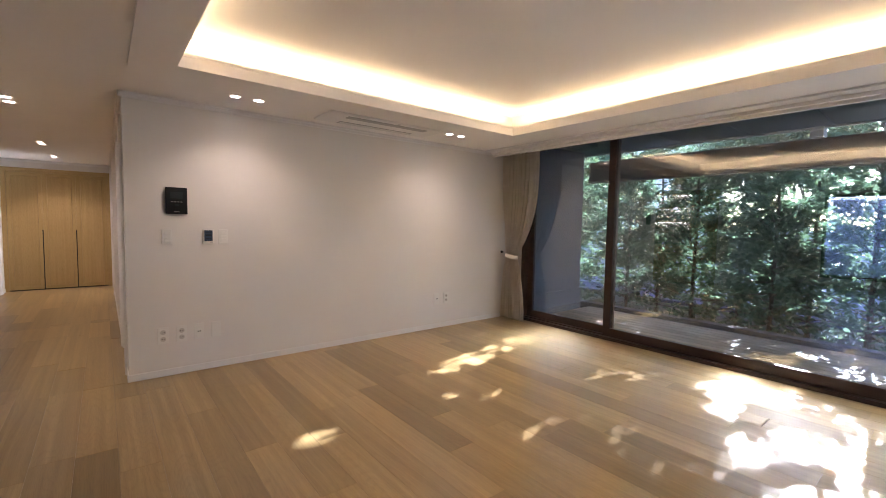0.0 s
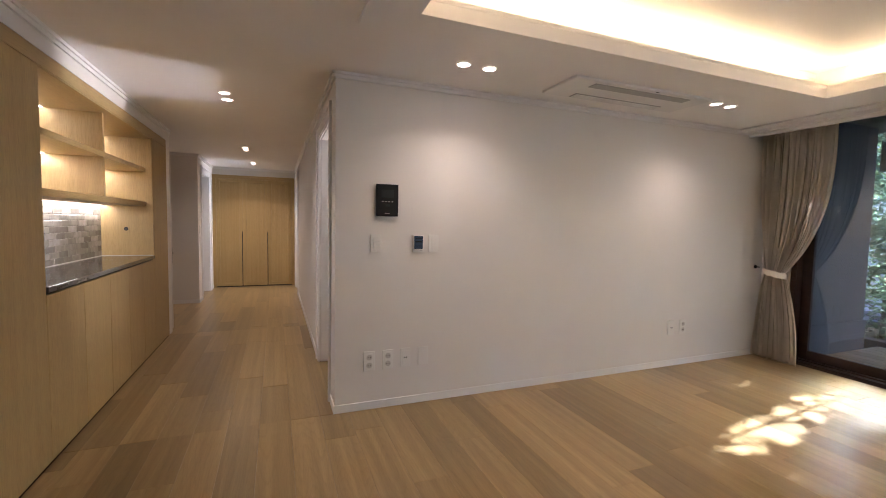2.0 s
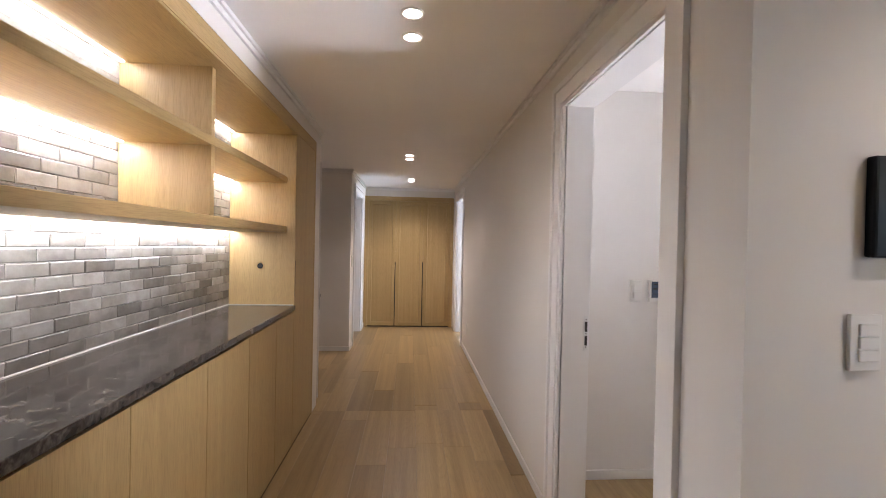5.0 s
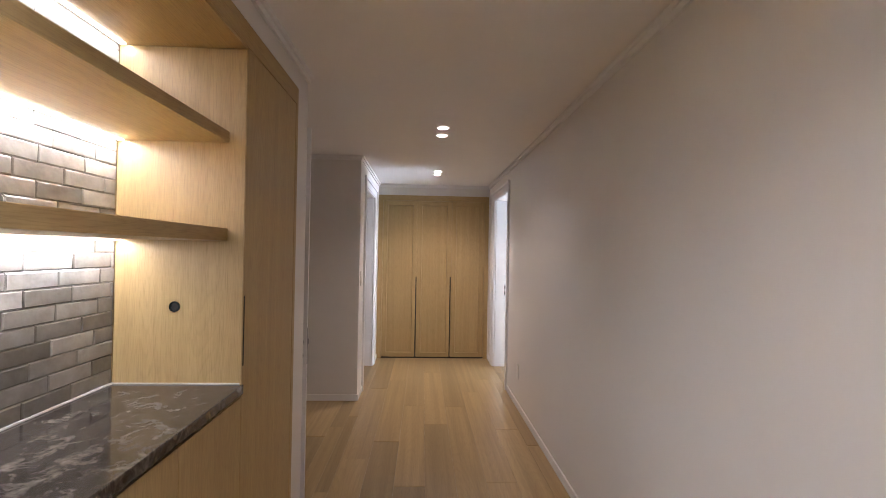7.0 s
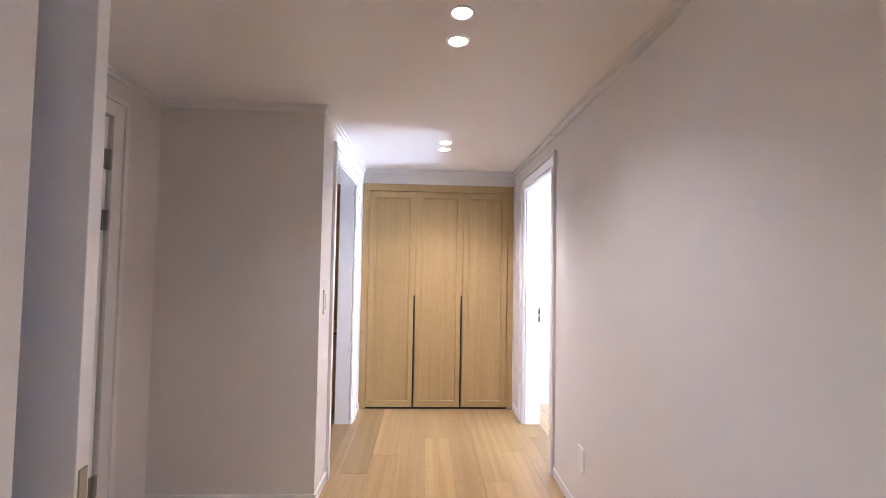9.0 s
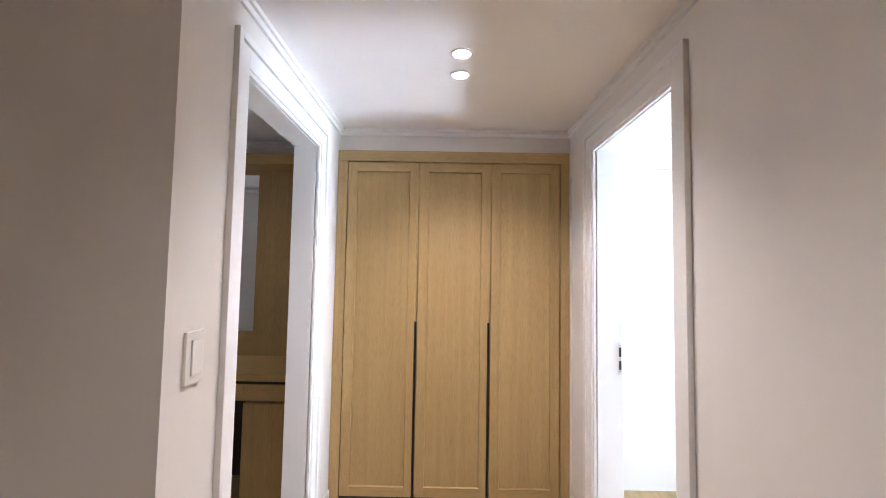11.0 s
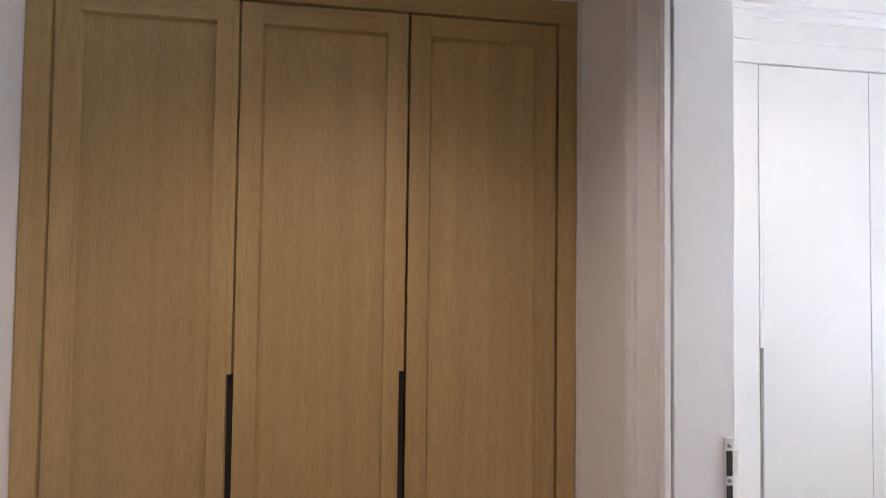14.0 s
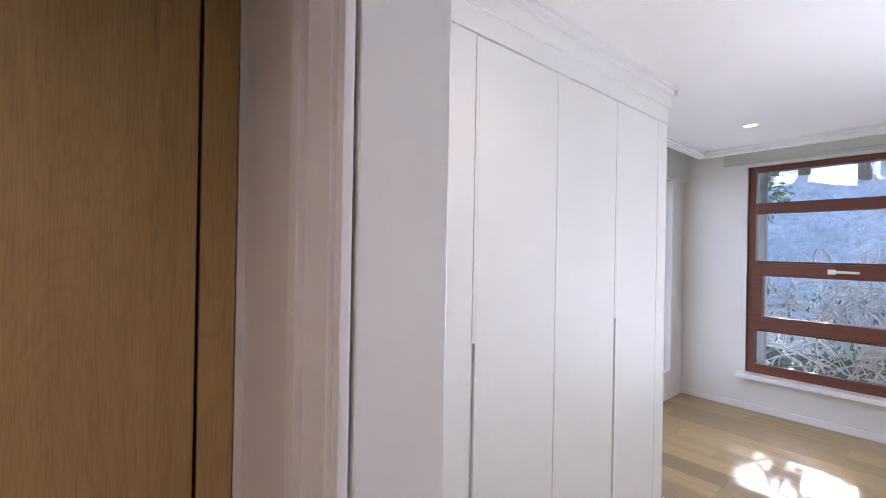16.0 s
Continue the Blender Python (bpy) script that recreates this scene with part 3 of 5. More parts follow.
# glazed vestibule door
d5 = thing("door_5", (-2.36, 7.91, 0), "white glazed door with a column of dark panes", "", "", "structure")
part("casing", casing_bm("y", -2.35, 1, 7.50, 8.46, 2.10), "trim", d5)
GY = ((7.66, 7.97), (7.99, 8.30))
bars = [0.10, 0.43, 0.815, 1.20, 1.59, 1.96]
bm = blocks((-2.40, -2.36, 7.505, 7.66, 0.01, 2.09), (-2.40, -2.36, 8.30, 8.45, 0.01, 2.09), (-2.40, -2.36, 7.66, 8.30, 0.01, 0.10), (-2.40, -2.36, 7.66, 8.30, 1.96, 2.09), bevel=0.002)
gl = part("door_leaf", bm, "trim", d5)
for z in bars[1:-1]:
    part("glazing_bar", blocks((-2.395, -2.358, 7.66, 8.30, z - 0.012, z + 0.012), bevel=0.003), "trim", gl)
part("glazing_bar", blocks((-2.395, -2.357, 7.97, 7.99, 0.10, 1.96), bevel=0.003), "trim", gl)
for y0, y1 in GY:
    for z0, z1 in zip(bars, bars[1:]):
        part("pane", blocks((-2.384, -2.378, y0, y1, z0 + 0.01, z1 - 0.01)), "frosted", gl, "dark textured glass pane")
for z in (1.88, 1.58, 0.3):
    part("hinge", disc(blocks((-2.362, -2.352, 8.43, 8.48, z - 0.05, z + 0.05), bevel=0.001), (-2.347, 8.455, z), 0.008, 0.1, "z", 12), "steel", d5)
structure("wall_entrance_backing", blocks((-3.3, -3.2, 7.0, 8.84, 0, WT), (-3.2, -2.5, 6.9, 7.0, 0, WT), (-3.3, -2.1, 3.66, 3.8, 0, WT)), "wall", "plain wall of the entrance")

# door on the far side of the dressing room
d6 = thing("door_6", (-3.22, 9.20, 0), "white door standing ajar to a dark room, two steel hinges", "", "", "structure")
part("casing", casing_bm("y", -3.20, 1, 9.19, 9.87, 2.04), "trim", d6)
part("lining", lining_bm(-3.342, -3.198, 9.19, 9.87, 2.04), "trim", d6)
lf = thing("leaf_pivot", (0, 0, 0), "", "")
lf.parent = d6
lf.location = (-0.075, 0.02, 0)
lf.rotation_euler = (0, 0, radians(20))
bm = blocks((-0.04, 0.0, 0.0, 0.62, 0.01, 1.95), bevel=0.002)
me = finish(bm, "door_leaf", "trim")
ob = new("door_leaf", me)
ob.parent = lf
for z in (1.79, 1.53):
    part("hinge", disc(blocks((-3.232, -3.205, 9.204, 9.214, z - 0.05, z + 0.05), bevel=0.001), (-3.225, 9.218, z), 0.008, 0.1, "z", 12), "steel", d6)


# ---------------------------------------------------------------- living room window
win = thing("window_1", (4.62, 1.3, 0), "wide dark brown framed sliding window to the garden", "", "", "structure")
part("window_sill", blocks((4.545, 4.71, LW0, LW1, 0.0, 0.035), (4.60, 4.64, LW0, LW1, 0.035, 0.05), (4.68, 4.71, LW0, LW1, 0.035, 0.06), bevel=0.003), "bronze", win, "dark brown sliding track")
part("window_frame", blocks((4.56, 4.71, LW1 - 0.05, LW1, 0.035, LWZ), (4.56, 4.71, LW0, LW0 + 0.05, 0.035, LWZ), (4.56, 4.71, LW0 + 0.05, LW1 - 0.05, LWZ - 0.06, LWZ), bevel=0.003), "bronze", win)


def sash(y0, y1, x0, x1, name):
    s = part(name, blocks((x0, x1, y0, y0 + 0.085, 0.05, 2.41), (x0, x1, y1 - 0.085, y1, 0.05, 2.41), (x0, x1, y0 + 0.085, y1 - 0.085, 0.05, 0.135), (x0, x1, y0 + 0.085, y1 - 0.085, 2.35, 2.41), bevel=0.004), "bronze", win)
    xm = (x0 + x1) / 2
    g = part("pane", blocks((xm - 0.004, xm + 0.004, y0 + 0.08, y1 - 0.08, 0.13, 2.355)), "glass", s, "clear double glazing")
    g.visible_shadow = False
    return s


sash(2.585, LW1 - 0.05, 4.655, 4.70, "sash")
sash(LW0 + 0.05, 2.67, 4.59, 4.645, "sash")

# kitchen-side window, seen only in reflections
win = thing("window_2", (-4.68, 1.45, 0), "bright window in the opposite wall", "", "", "structure")
part("window_frame", blocks((-4.72, -4.65, 0.6, 0.66, 0.15, 2.2), (-4.72, -4.65, 2.24, 2.3, 0.15, 2.2), (-4.72, -4.65, 0.66, 2.24, 0.15, 0.22), (-4.72, -4.65, 0.66, 2.24, 2.13, 2.2), bevel=0.003), "bronze", win)
g = part("pane", blocks((-4.69, -4.682, 0.65, 2.25, 0.21, 2.14)), "glass", win)
g.visible_shadow = False

# ---------------------------------------------------------------- bedroom windows
win = thing("window_3", (4.60, 10.0, BWZ0), "red-brown timber window with stacked horizontal panes", "", "", "structure")
part("window_frame", blocks((4.56, 4.66, BW1 - 0.06, BW1, BWZ0, BWZ1), (4.56, 4.66, BW0, BW0 + 0.06, BWZ0, BWZ1), (4.56, 4.66, BW0 + 0.06, BW1 - 0.06, BWZ0, BWZ0 + 0.07), (4.56, 4.66, BW0 + 0.06, BW1 - 0.06, BWZ1 - 0.05, BWZ1),
                            (4.56, 4.66, BW0 + 0.06, BW1 - 0.06, 1.79, 1.885), bevel=0.004), "redwood", win)
part("casement", blocks((4.545, 4.64, BW1 - 0.115, BW1 - 0.045, 0.745, 1.345), (4.545, 4.64, BW0 + 0.045, BW0 + 0.115, 0.745, 1.345), (4.545, 4.64, BW0 + 0.115, BW1 - 0.115, 0.745, 0.86), (4.545, 4.64, BW0 + 0.115, BW1 - 0.115, 1.225, 1.345), bevel=0.006), "redwood", win)
part("glazing_bead", blocks((4.548, 4.60, BW0 + 0.06, BW1 - 0.06, 0.41, 0.428), (4.548, 4.60, BW0 + 0.06, BW1 - 0.06, 0.728, 0.744), (4.548, 4.60, BW0 + 0.06, BW1 - 0.06, 1.346, 1.362), bevel=0.003), "redwood", win)
for z0, z1 in ((0.40, 0.75), (0.85, 1.235), (1.34, 1.80), (1.88, 2.18)):
    g = part("pane", blocks((4.60, 4.608, BW0 + 0.05, BW1 - 0.05, z0, z1)), "glass", win)
    g.visible_shadow = False
hd = part("handle", blocks((4.528, 4.545, 10.22, 10.27, 1.265, 1.305), (4.518, 4.530, 10.08, 10.25, 1.275, 1.295), bevel=0.004), "plate", win, "pale metal window handle")
part("window_sill", blocks((4.46, 4.56, BW0 - 0.04, BW1 + 0.06, BWZ0 - 0.045, BWZ0 - 0.002), bevel=0.004), "trim", win, "white window board")
win = thing("window_4", (3.65, 11.45, 0.27), "bright side window of the bedroom", "", "", "structure")
part("window_frame", blocks((NW0, NW0 + 0.06, 11.46, 11.54, 0.27, 2.13), (NW1 - 0.05, NW1, 11.46, 11.54, 0.27, 2.13), (NW0 + 0.06, NW1 - 0.05, 11.46, 11.54, 0.27, 0.33), (NW0 + 0.06, NW1 - 0.05, 11.46, 11.54, 2.07, 2.13), bevel=0.004), "trim", win)
g = part("pane", blocks((NW0 + 0.05, NW1 - 0.04, 11.496, 11.504, 0.32, 2.08)), "glass", win)
g.visible_shadow = False


# window added out of view as an opening for the side room's fill lamps
win = thing("window_5", (4.62, 5.14, SWZ0), "assumed red-brown timber window of the side room, out of view", "", "", "structure")
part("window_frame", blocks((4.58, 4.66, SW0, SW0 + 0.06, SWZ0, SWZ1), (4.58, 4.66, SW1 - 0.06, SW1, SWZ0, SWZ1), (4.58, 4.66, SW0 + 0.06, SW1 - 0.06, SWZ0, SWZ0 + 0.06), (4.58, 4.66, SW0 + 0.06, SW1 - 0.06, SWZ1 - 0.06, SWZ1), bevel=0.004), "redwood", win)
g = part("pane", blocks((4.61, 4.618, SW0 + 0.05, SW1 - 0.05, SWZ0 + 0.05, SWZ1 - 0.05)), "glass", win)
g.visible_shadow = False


def roller_blind(at, run, label):
    """A raised roller blind: hanging strip of cloth and a hem bar."""
    x0, x1, y0, y1 = run
    b = thing("roller_blind", at, label, "blind")
    cloth = blocks((x0, x1, y0, y1, at[2] + 0.03, 2.42))
    part("cloth", cloth, "blind", b)
    bar = blocks((x0 - 0.006, x1 + 0.006, y0 - 0.004, y1 + 0.004, at[2], at[2] + 0.028), bevel=0.005)
    part("hem_bar", bar, "blind", b, "grey metal hem bar")


roller_blind((4.41, 9.5, 2.225), (4.405, 4.415, 7.2, 10.985), "raised grey-beige roller blind above the red-brown window")
roller_blind((3.6, 11.27, 2.10), (2.6, 4.33, 11.266, 11.274), "raised grey roller blind over the side window")


# ---------------------------------------------------------------- lamps that show
def downlight(x, y, z=CZ, r=0.037, group="recessed ceiling downlights"):
    d = thing("downlight", (x, y, z - 0.006), "small round white recessed downlight, switched on", "downlight", group)
    part("bezel", ring(bmesh.new(), (x, y), r + 0.012, r, z - 0.006, z + 0.004), "trim", d, "", True)
    part("lens", disc(bmesh.new(), (x, y, z + 0.002), r, 0.004), "lens", d, "glowing lens")
    return d


for x, y in DOWNLIGHTS:
    downlight(x, y)

# ceiling air conditioner
ac = thing("air_conditioner", (2.2, 3.78, CZ - 0.02), "white flush ceiling air conditioner with a closed slot", "air conditioner")
part("panel", blocks((1.56, 2.84, 3.585, 3.975, CZ - 0.022, CZ - 0.001), bevel=0.009), "trim", ac)
part("intake_grille", blocks((1.78, 2.62, 3.86, 3.945, CZ - 0.026, CZ - 0.02), bevel=0.002), "grey_plastic", ac)
for i in range(5):
    part("grille_bar", blocks((1.79, 2.61, 3.868 + i * 0.015, 3.874 + i * 0.015, CZ - 0.029, CZ - 0.025)), "trim", ac)
part("louvre", blocks((1.76, 2.66, 3.63, 3.71, CZ - 0.027, CZ - 0.021), bevel=0.003), "grey_plastic", ac, "long closed air flap")
part("status_light", blocks((2.28, 2.31, 3.60, 3.606, CZ - 0.024, CZ - 0.021)), "screen", ac)


# ---------------------------------------------------------------- plates on the walls
class Face:
    """Places small fittings on a wall: u runs along it, v is height, w stands off it."""
    def __init__(self, axis, face, side):
        self.axis, self.face, self.side = axis, face, side

    def block(self, u0, u1, w0, w1, z0, z1, bevel=0.002):
        lo, hi = sorted((self.face + self.side * w0, self.face + self.side * w1))
        return blocks((u0, u1, lo, hi, z0, z1), bevel=bevel) if self.axis == "x" else blocks((lo, hi, u0, u1, z0, z1), bevel=bevel)

    def at(self, u, z):
        return (u, self.face, z) if self.axis == "x" else (self.face, u, z)

    def disc(self, u, z, r, w, depth):
        p = self.at(u, z)
        q = (p[0], p[1] + self.side * w, z) if self.axis == "x" else (p[0] + self.side * w, p[1], z)
        return disc(bmesh.new(), q, r, depth, "y" if self.axis == "x" else "x", 20)


def plate(f, u0, u1, z0, z1, kind, label, category, group="", gangs=2):
    t = thing({"switch": "light_switch", "socket": "wall_socket", "data": "data_socket", "blank": "blank_plate"}[kind], f.at((u0 + u1) / 2, (z0 + z1) / 2), label, category, group)
    part("plate", f.block(u0, u1, 0, 0.010, z0, z1, 0.003), "plate", t)
    w, h = u1 - u0, z1 - z0
    if kind == "switch":
        n = gangs
        for i in range(n):
            a = z0 + h * (0.16 + 0.68 * i / n)
            part("rocker", f.block(u0 + w * 0.25, u1 - w * 0.14, 0.009, 0.0155, a + 0.0015, a + h * 0.68 / n - 0.0015, 0.002), "plate", t)
    elif kind == "socket":
        part("insert", f.block(u0 + w * 0.2, u1 - w * 0.2, 0.009, 0.012, z0 + h * 0.1, z1 - h * 0.1, 0.002), "plate", t)
        for k in (0.30, 0.70):
            zz = z0 + h * k
            o = part("outlet", f.disc((u0 + u1) / 2, zz, h * 0.145, 0.0115, 0.003), "grout", t, "round recessed outlet")
            for s in (-1, 1):
                part("pin_hole", f.disc((u0 + u1) / 2 + s * 0.008, zz, 0.0032, 0.0135, 0.002), "dark", o)
    elif kind == "data":
        part("insert", f.block(u0 + w * 0.22, u1 - w * 0.22, 0.009, 0.012, z0 + h * 0.15, z1 - h * 0.15, 0.002), "plate", t)
        for s in (-0.011, 0.004):
            part("jack", f.block((u0 + u1) / 2 + s, (u0 + u1) / 2 + s + 0.008, 0.0115, 0.0135, (z0 + z1) / 2 - 0.005, (z0 + z1) / 2 + 0.005, 0.0), "dark", t)
    return t


living = Face("x", 4.20, -1)
plate(living, 0.341, 0.417, 1.125, 1.252, "switch", "white three-gang light switch under the intercom", "switch", "", 3)
plate(living, 0.768, 0.846, 1.122, 1.25, "switch", "white three-gang light switch beside the thermostat", "switch", "", 3)
plate(living, 0.297, 0.377, 0.278, 0.42, "socket", "white double wall socket above the skirting", "socket", "low wall sockets")
plate(living, 0.433, 0.511, 0.280, 0.42, "socket", "white double wall socket above the skirting", "socket", "low wall sockets")
plate(living, 0.565, 0.641, 0.283, 0.422, "data", "white data socket with two small jacks", "socket")
plate(living, 0.701, 0.779, 0.285, 0.42, "blank", "plain white blank plate", "plate")
plate(living, 3.215, 3.30, 0.305, 0.445, "data", "white data socket near the curtain", "socket")
plate(living, 3.37, 3.455, 0.305, 0.445, "socket", "white wall socket near the curtain", "socket", "low wall sockets")
plate(Face("y", HX1, -1), 8.62, 8.70, 0.27, 0.40, "blank", "white blank plate low on the hallway wall", "plate")
plate(Face("y", -1.40, 1), 8.92, 9.005, 1.08, 1.225, "switch", "white light switch beside the dressing room doorway", "switch", "", 1)
plate(Face("y", -3.20, 1), 10.05, 10.13, 1.03, 1.16, "switch", "white light switch beside the dressing room door", "switch")
side = Face("x", 5.78, -1)
plate(side, 0.685, 0.76, 1.07, 1.20, "switch", "white light switch inside the side room", "switch")


def thermostat(f, u0, u1, z0, z1, label):
    t = thing("thermostat", f.at((u0 + u1) / 2, (z0 + z1) / 2), label, "thermostat")
    w, h = u1 - u0, z1 - z0
    part("body", f.block(u0, u1, 0, 0.018, z0, z1, 0.004), "plate", t)
    shown = part("display", f.block(u0 + w * 0.12, u1 - w * 0.12, 0.017, 0.020, z0 + h * 0.20, z1 - h * 0.05, 0.001), "blue_screen", t, "dark blue glossy display")
    for k0, k1 in ((0.80, 0.84), (0.58, 0.66), (0.36, 0.39)):
        part("readout", f.block(u0 + w * 0.22, u1 - w * 0.22, 0.0195, 0.0205, z0 + h * k0, z0 + h * k1, 0.0), "screen", shown)
    part("name_bar", f.block(u0 + w * 0.62, u0 + w * 0.86, 0.0175, 0.0186, z0 + h * 0.08, z0 + h * 0.11, 0.0), "grey_plastic", t)


thermostat(living, 0.645, 0.731, 1.122, 1.248, "white thermostat with a dark blue display")
thermostat(side, 0.80, 0.905, 1.07, 1.20, "white thermostat inside the side room")

ic = thing("intercom", living.at(0.452, 1.49), "black video intercom with a small grey screen", "intercom")
part("body", living.block(0.374, 0.532, 0.002, 0.026, 1.378, 1.602, 0.006), "black", ic)
part("display", living.block(0.408, 0.498, 0.0255, 0.0275, 1.508, 1.563, 0.001), "screen", ic, "dark grey screen")
for i in range(4):
    part("button", living.block(0.413 + i * 0.023, 0.424 + i * 0.023, 0.0255, 0.028, 1.478, 1.484, 0.0008), "steel", ic)
part("call_button", living.block(0.437, 0.469, 0.0255, 0.028, 1.445, 1.462, 0.002), "screen", ic)
part("name_bar", living.block(0.433, 0.473, 0.0255, 0.0268, 1.396, 1.400, 0.0), "steel", ic)


# ---------------------------------------------------------------- curtain
def curtain():
    c = thing("curtain", (4.42, 4.0, 0.0), "beige linen curtain tied back beside the window", "curtain")
    bm = bmesh.new()
    rows, n, folds = 60, 190, 9
    tie = 0.90

    def span(z):
        if z > tie:
            k = 1 - (1 - min((z - tie) / 1.45, 1)) ** 3.2
            return 4.095 + 0.085 * k, 3.905 - 0.345 * k
        k = (tie - z) / tie
        k = 1 - (1 - k) ** 2
        return 4.095 + 0.095 * k, 3.905 - 0.16 * k

    grid = []
    for r in range(rows + 1):
        z = 0.015 + (2.41 - 0.015) * r / rows
        a, b = span(z)
        squeeze = math.exp(-((z - tie) / 0.10) ** 2)
        row = []
        for i in range(n + 1):
            u = i / n
            ph = 2 * math.pi * folds * u
            amp = 0.034 * (1 - 0.55 * squeeze) * (0.75 + 0.35 * math.sin(3.1 * u + 1.3 * z))
            x = 4.43 + amp * math.sin(ph + 0.5 * math.sin(2.2 * z + 5 * u)) + 0.012 * math.sin(2.3 * ph + 2 * z)
            y = a + (b - a) * (u + 0.016 * math.sin(2 * ph))
            row.append(bm.verts.new((x, y, z)))
        grid.append(row)
    for r in range(rows):
        for i in range(n):
            bm.faces.new((grid[r][i], grid[r][i + 1], grid[r + 1][i + 1], grid[r + 1][i]))
    bmesh.ops.solidify(bm, geom=bm.faces[:], thickness=0.002)
    part("cloth", bm, "curtain", c, "", True)
    bm = bmesh.new()
    seg = 40
    rows = []
    for z, g in ((0.865, 0.0), (0.872, 0.003), (0.915, 0.003), (0.922, 0.0)):
        rows.append([bm.verts.new((4.43 + (0.062 + g) * math.cos(2 * math.pi * i / seg), 4.0 + (0.105 + g) * math.sin(2 * math.pi * i / seg), z + 0.02 * math.sin(2 * math.pi * i / seg))) for i in range(seg)])
    for a in range(3):
        for i in range(seg):
            bm.faces.new((rows[a][i], rows[a][(i + 1) % seg], rows[a + 1][(i + 1) % seg], rows[a + 1][i]))
    part("tieback", bm, "curtain", c, "beige cloth tieback", True)
    part("hook", disc(blocks((4.42, 4.44, 4.15, 4.195, 0.935, 0.945), bevel=0.002), (4.43, 4.19, 0.94), 0.018, 0.012, "y", 16), "black", c, "dark tieback hook")
    part("track", blocks((4.415, 4.445, 3.4, 4.19, 2.41, 2.435), bevel=0.003), "trim", c)


curtain()

# ---------------------------------------------------------------- oak cabinet with niche
CX = HX0 + 0.002          # front of the doors
NB = -1.832               # back of the niche
N0, N1 = 4.10, 6.245      # niche
cab = thing("display_cabinet", (-1.7, 5.2, 0), "built-in light oak cabinet with lit shelves above a stone counter", "cabinet")
part("carcass", blocks((-1.99, CX - 0.022, 3.535, 3.56, 0.0, 2.195), (-1.99, CX - 0.022, 3.56, N0 - 0.02, 0.0, 0.04), (-1.99, -1.86, 3.56, 6.83, 0.04, 2.195), (-1.86, CX - 0.07, 3.56, 6.83, 2.16, 2.195),
                       (-1.86, CX - 0.07, N0 - 0.02, N1, 0.03, 0.9), bevel=0.001), "oak", cab)
part("stile", blocks((-1.44, CX + 0.001, 3.536, 3.612, 0.0, 2.195), bevel=0.0015), "oak", cab)
part("stile", blocks((-1.44, CX + 0.001, 6.80, 6.832, 0.0, 2.195), bevel=0.0015), "oak", cab)
part("top_rail", blocks((-1.86, CX + 0.001, 3.612, 6.80, 2.115, 2.195), bevel=0.0015), "oak_y", cab)
part("niche_side", blocks((NB, CX - 0.001, N0 - 0.003, N0, 0.9598, 2.104), bevel=0.0008), "oak", cab)
part("niche_side", blocks((NB, CX - 0.001, N1, N1 + 0.0045, 0.9598, 2.104), bevel=0.0008), "oak", cab)
part("niche_top", blocks((NB, CX - 0.002, N0, N1, 2.105, 2.115), bevel=0.0005), "oak_y", cab)
# no toe kick here: near-black strip paints the shade under the doors
part("plinth", blocks((-1.5, CX - 0.03, 3.612, 6.80, 0.0, 0.03)), "dark", cab)


def cab_door(y0, y1, z0, z1, groove=None):
    d = part("door", blocks((CX - 0.02, CX, y0 + 0.0015, y1 - 0.0015, z0, z1), bevel=0.0012), "oak", cab)
    if groove:
        # raised near-black strip paints the shade of an oak finger groove
        part("groove_shade", blocks((CX - 0.004, CX + 0.0015, groove[0], groove[0] + 0.007, groove[1], groove[2]), bevel=0.001), "dark", d, "slim near-black strip for the shade of a finger pull")


cab_door(3.614, N0 - 0.003, 0.012, 2.112)
cab_door(N1 + 0.004, 6.798, 0.012, 2.112, (N1 + 0.008, 1.02, 1.26))
edges = [N0 - 0.003, 4.575, 5.03, 5.46, 5.88, N1 + 0.004]
for a, b in zip(edges, edges[1:]):
    cab_door(a, b, 0.012, 0.915)
SX = -1.463
part("shelf", blocks((NB, SX, N0, N1, 1.447, 1.490), bevel=0.002), "oak_y", cab)
part("shelf", blocks((NB, SX, N0, N1, 1.782, 1.820), bevel=0.002), "oak_y", cab)
part("divider", blocks((NB, SX - 0.004, 5.158, 5.190, 1.490, 1.782), bevel=0.0015), "oak", cab)
part("divider", blocks((NB, SX - 0.004, 5.158, 5.190, 1.820, 2.105), bevel=0.0015), "oak", cab)
for y0, y1, z in ((N0, N1, 1.446), (N0, 5.158, 1.781), (5.190, N1, 1.781), (N0, 5.158, 2.104), (5.190, N1, 2.104)):
    part("light_strip", blocks((-1.822, -1.806, y0 + 0.01, y1 - 0.01, z - 0.004, z)), "strip", cab, "glowing white light strip")
bm = ring(bmesh.new(), (0, 0), 0.018, 0.012, 0, 0.004)
bmesh.ops.transform(bm, matrix=Matrix.Translation((-1.632, N1 - 0.001, 1.222)) @ Matrix.Rotation(radians(90), 4, "X"), verts=bm.verts[:])
part("cable_hole", bm, "black", cab)
part("cable_hole_core", disc(bmesh.new(), (-1.632, N1 - 0.001, 1.222), 0.0125, 0.004, "y"), "dark", cab)

ctr = thing("countertop", (-1.62, 5.17, 0.92), "polished dark brown marble counter in the oak niche", "countertop")
bm = blocks((NB, -1.398, N0 + 0.001, N1 - 0.001, 0.928, 0.960), bevel=0.003)
part("slab", bm, "stone", ctr)
part("sealant", blocks((-1.834, -1.827, N0 + 0.001, N1 - 0.001, 0.9602, 0.966), (-1.827, CX - 0.004, N1 - 0.006, N1 - 0.0005, 0.9602, 0.965), bevel=0.001), "grout", ctr, "pale sealant bead")
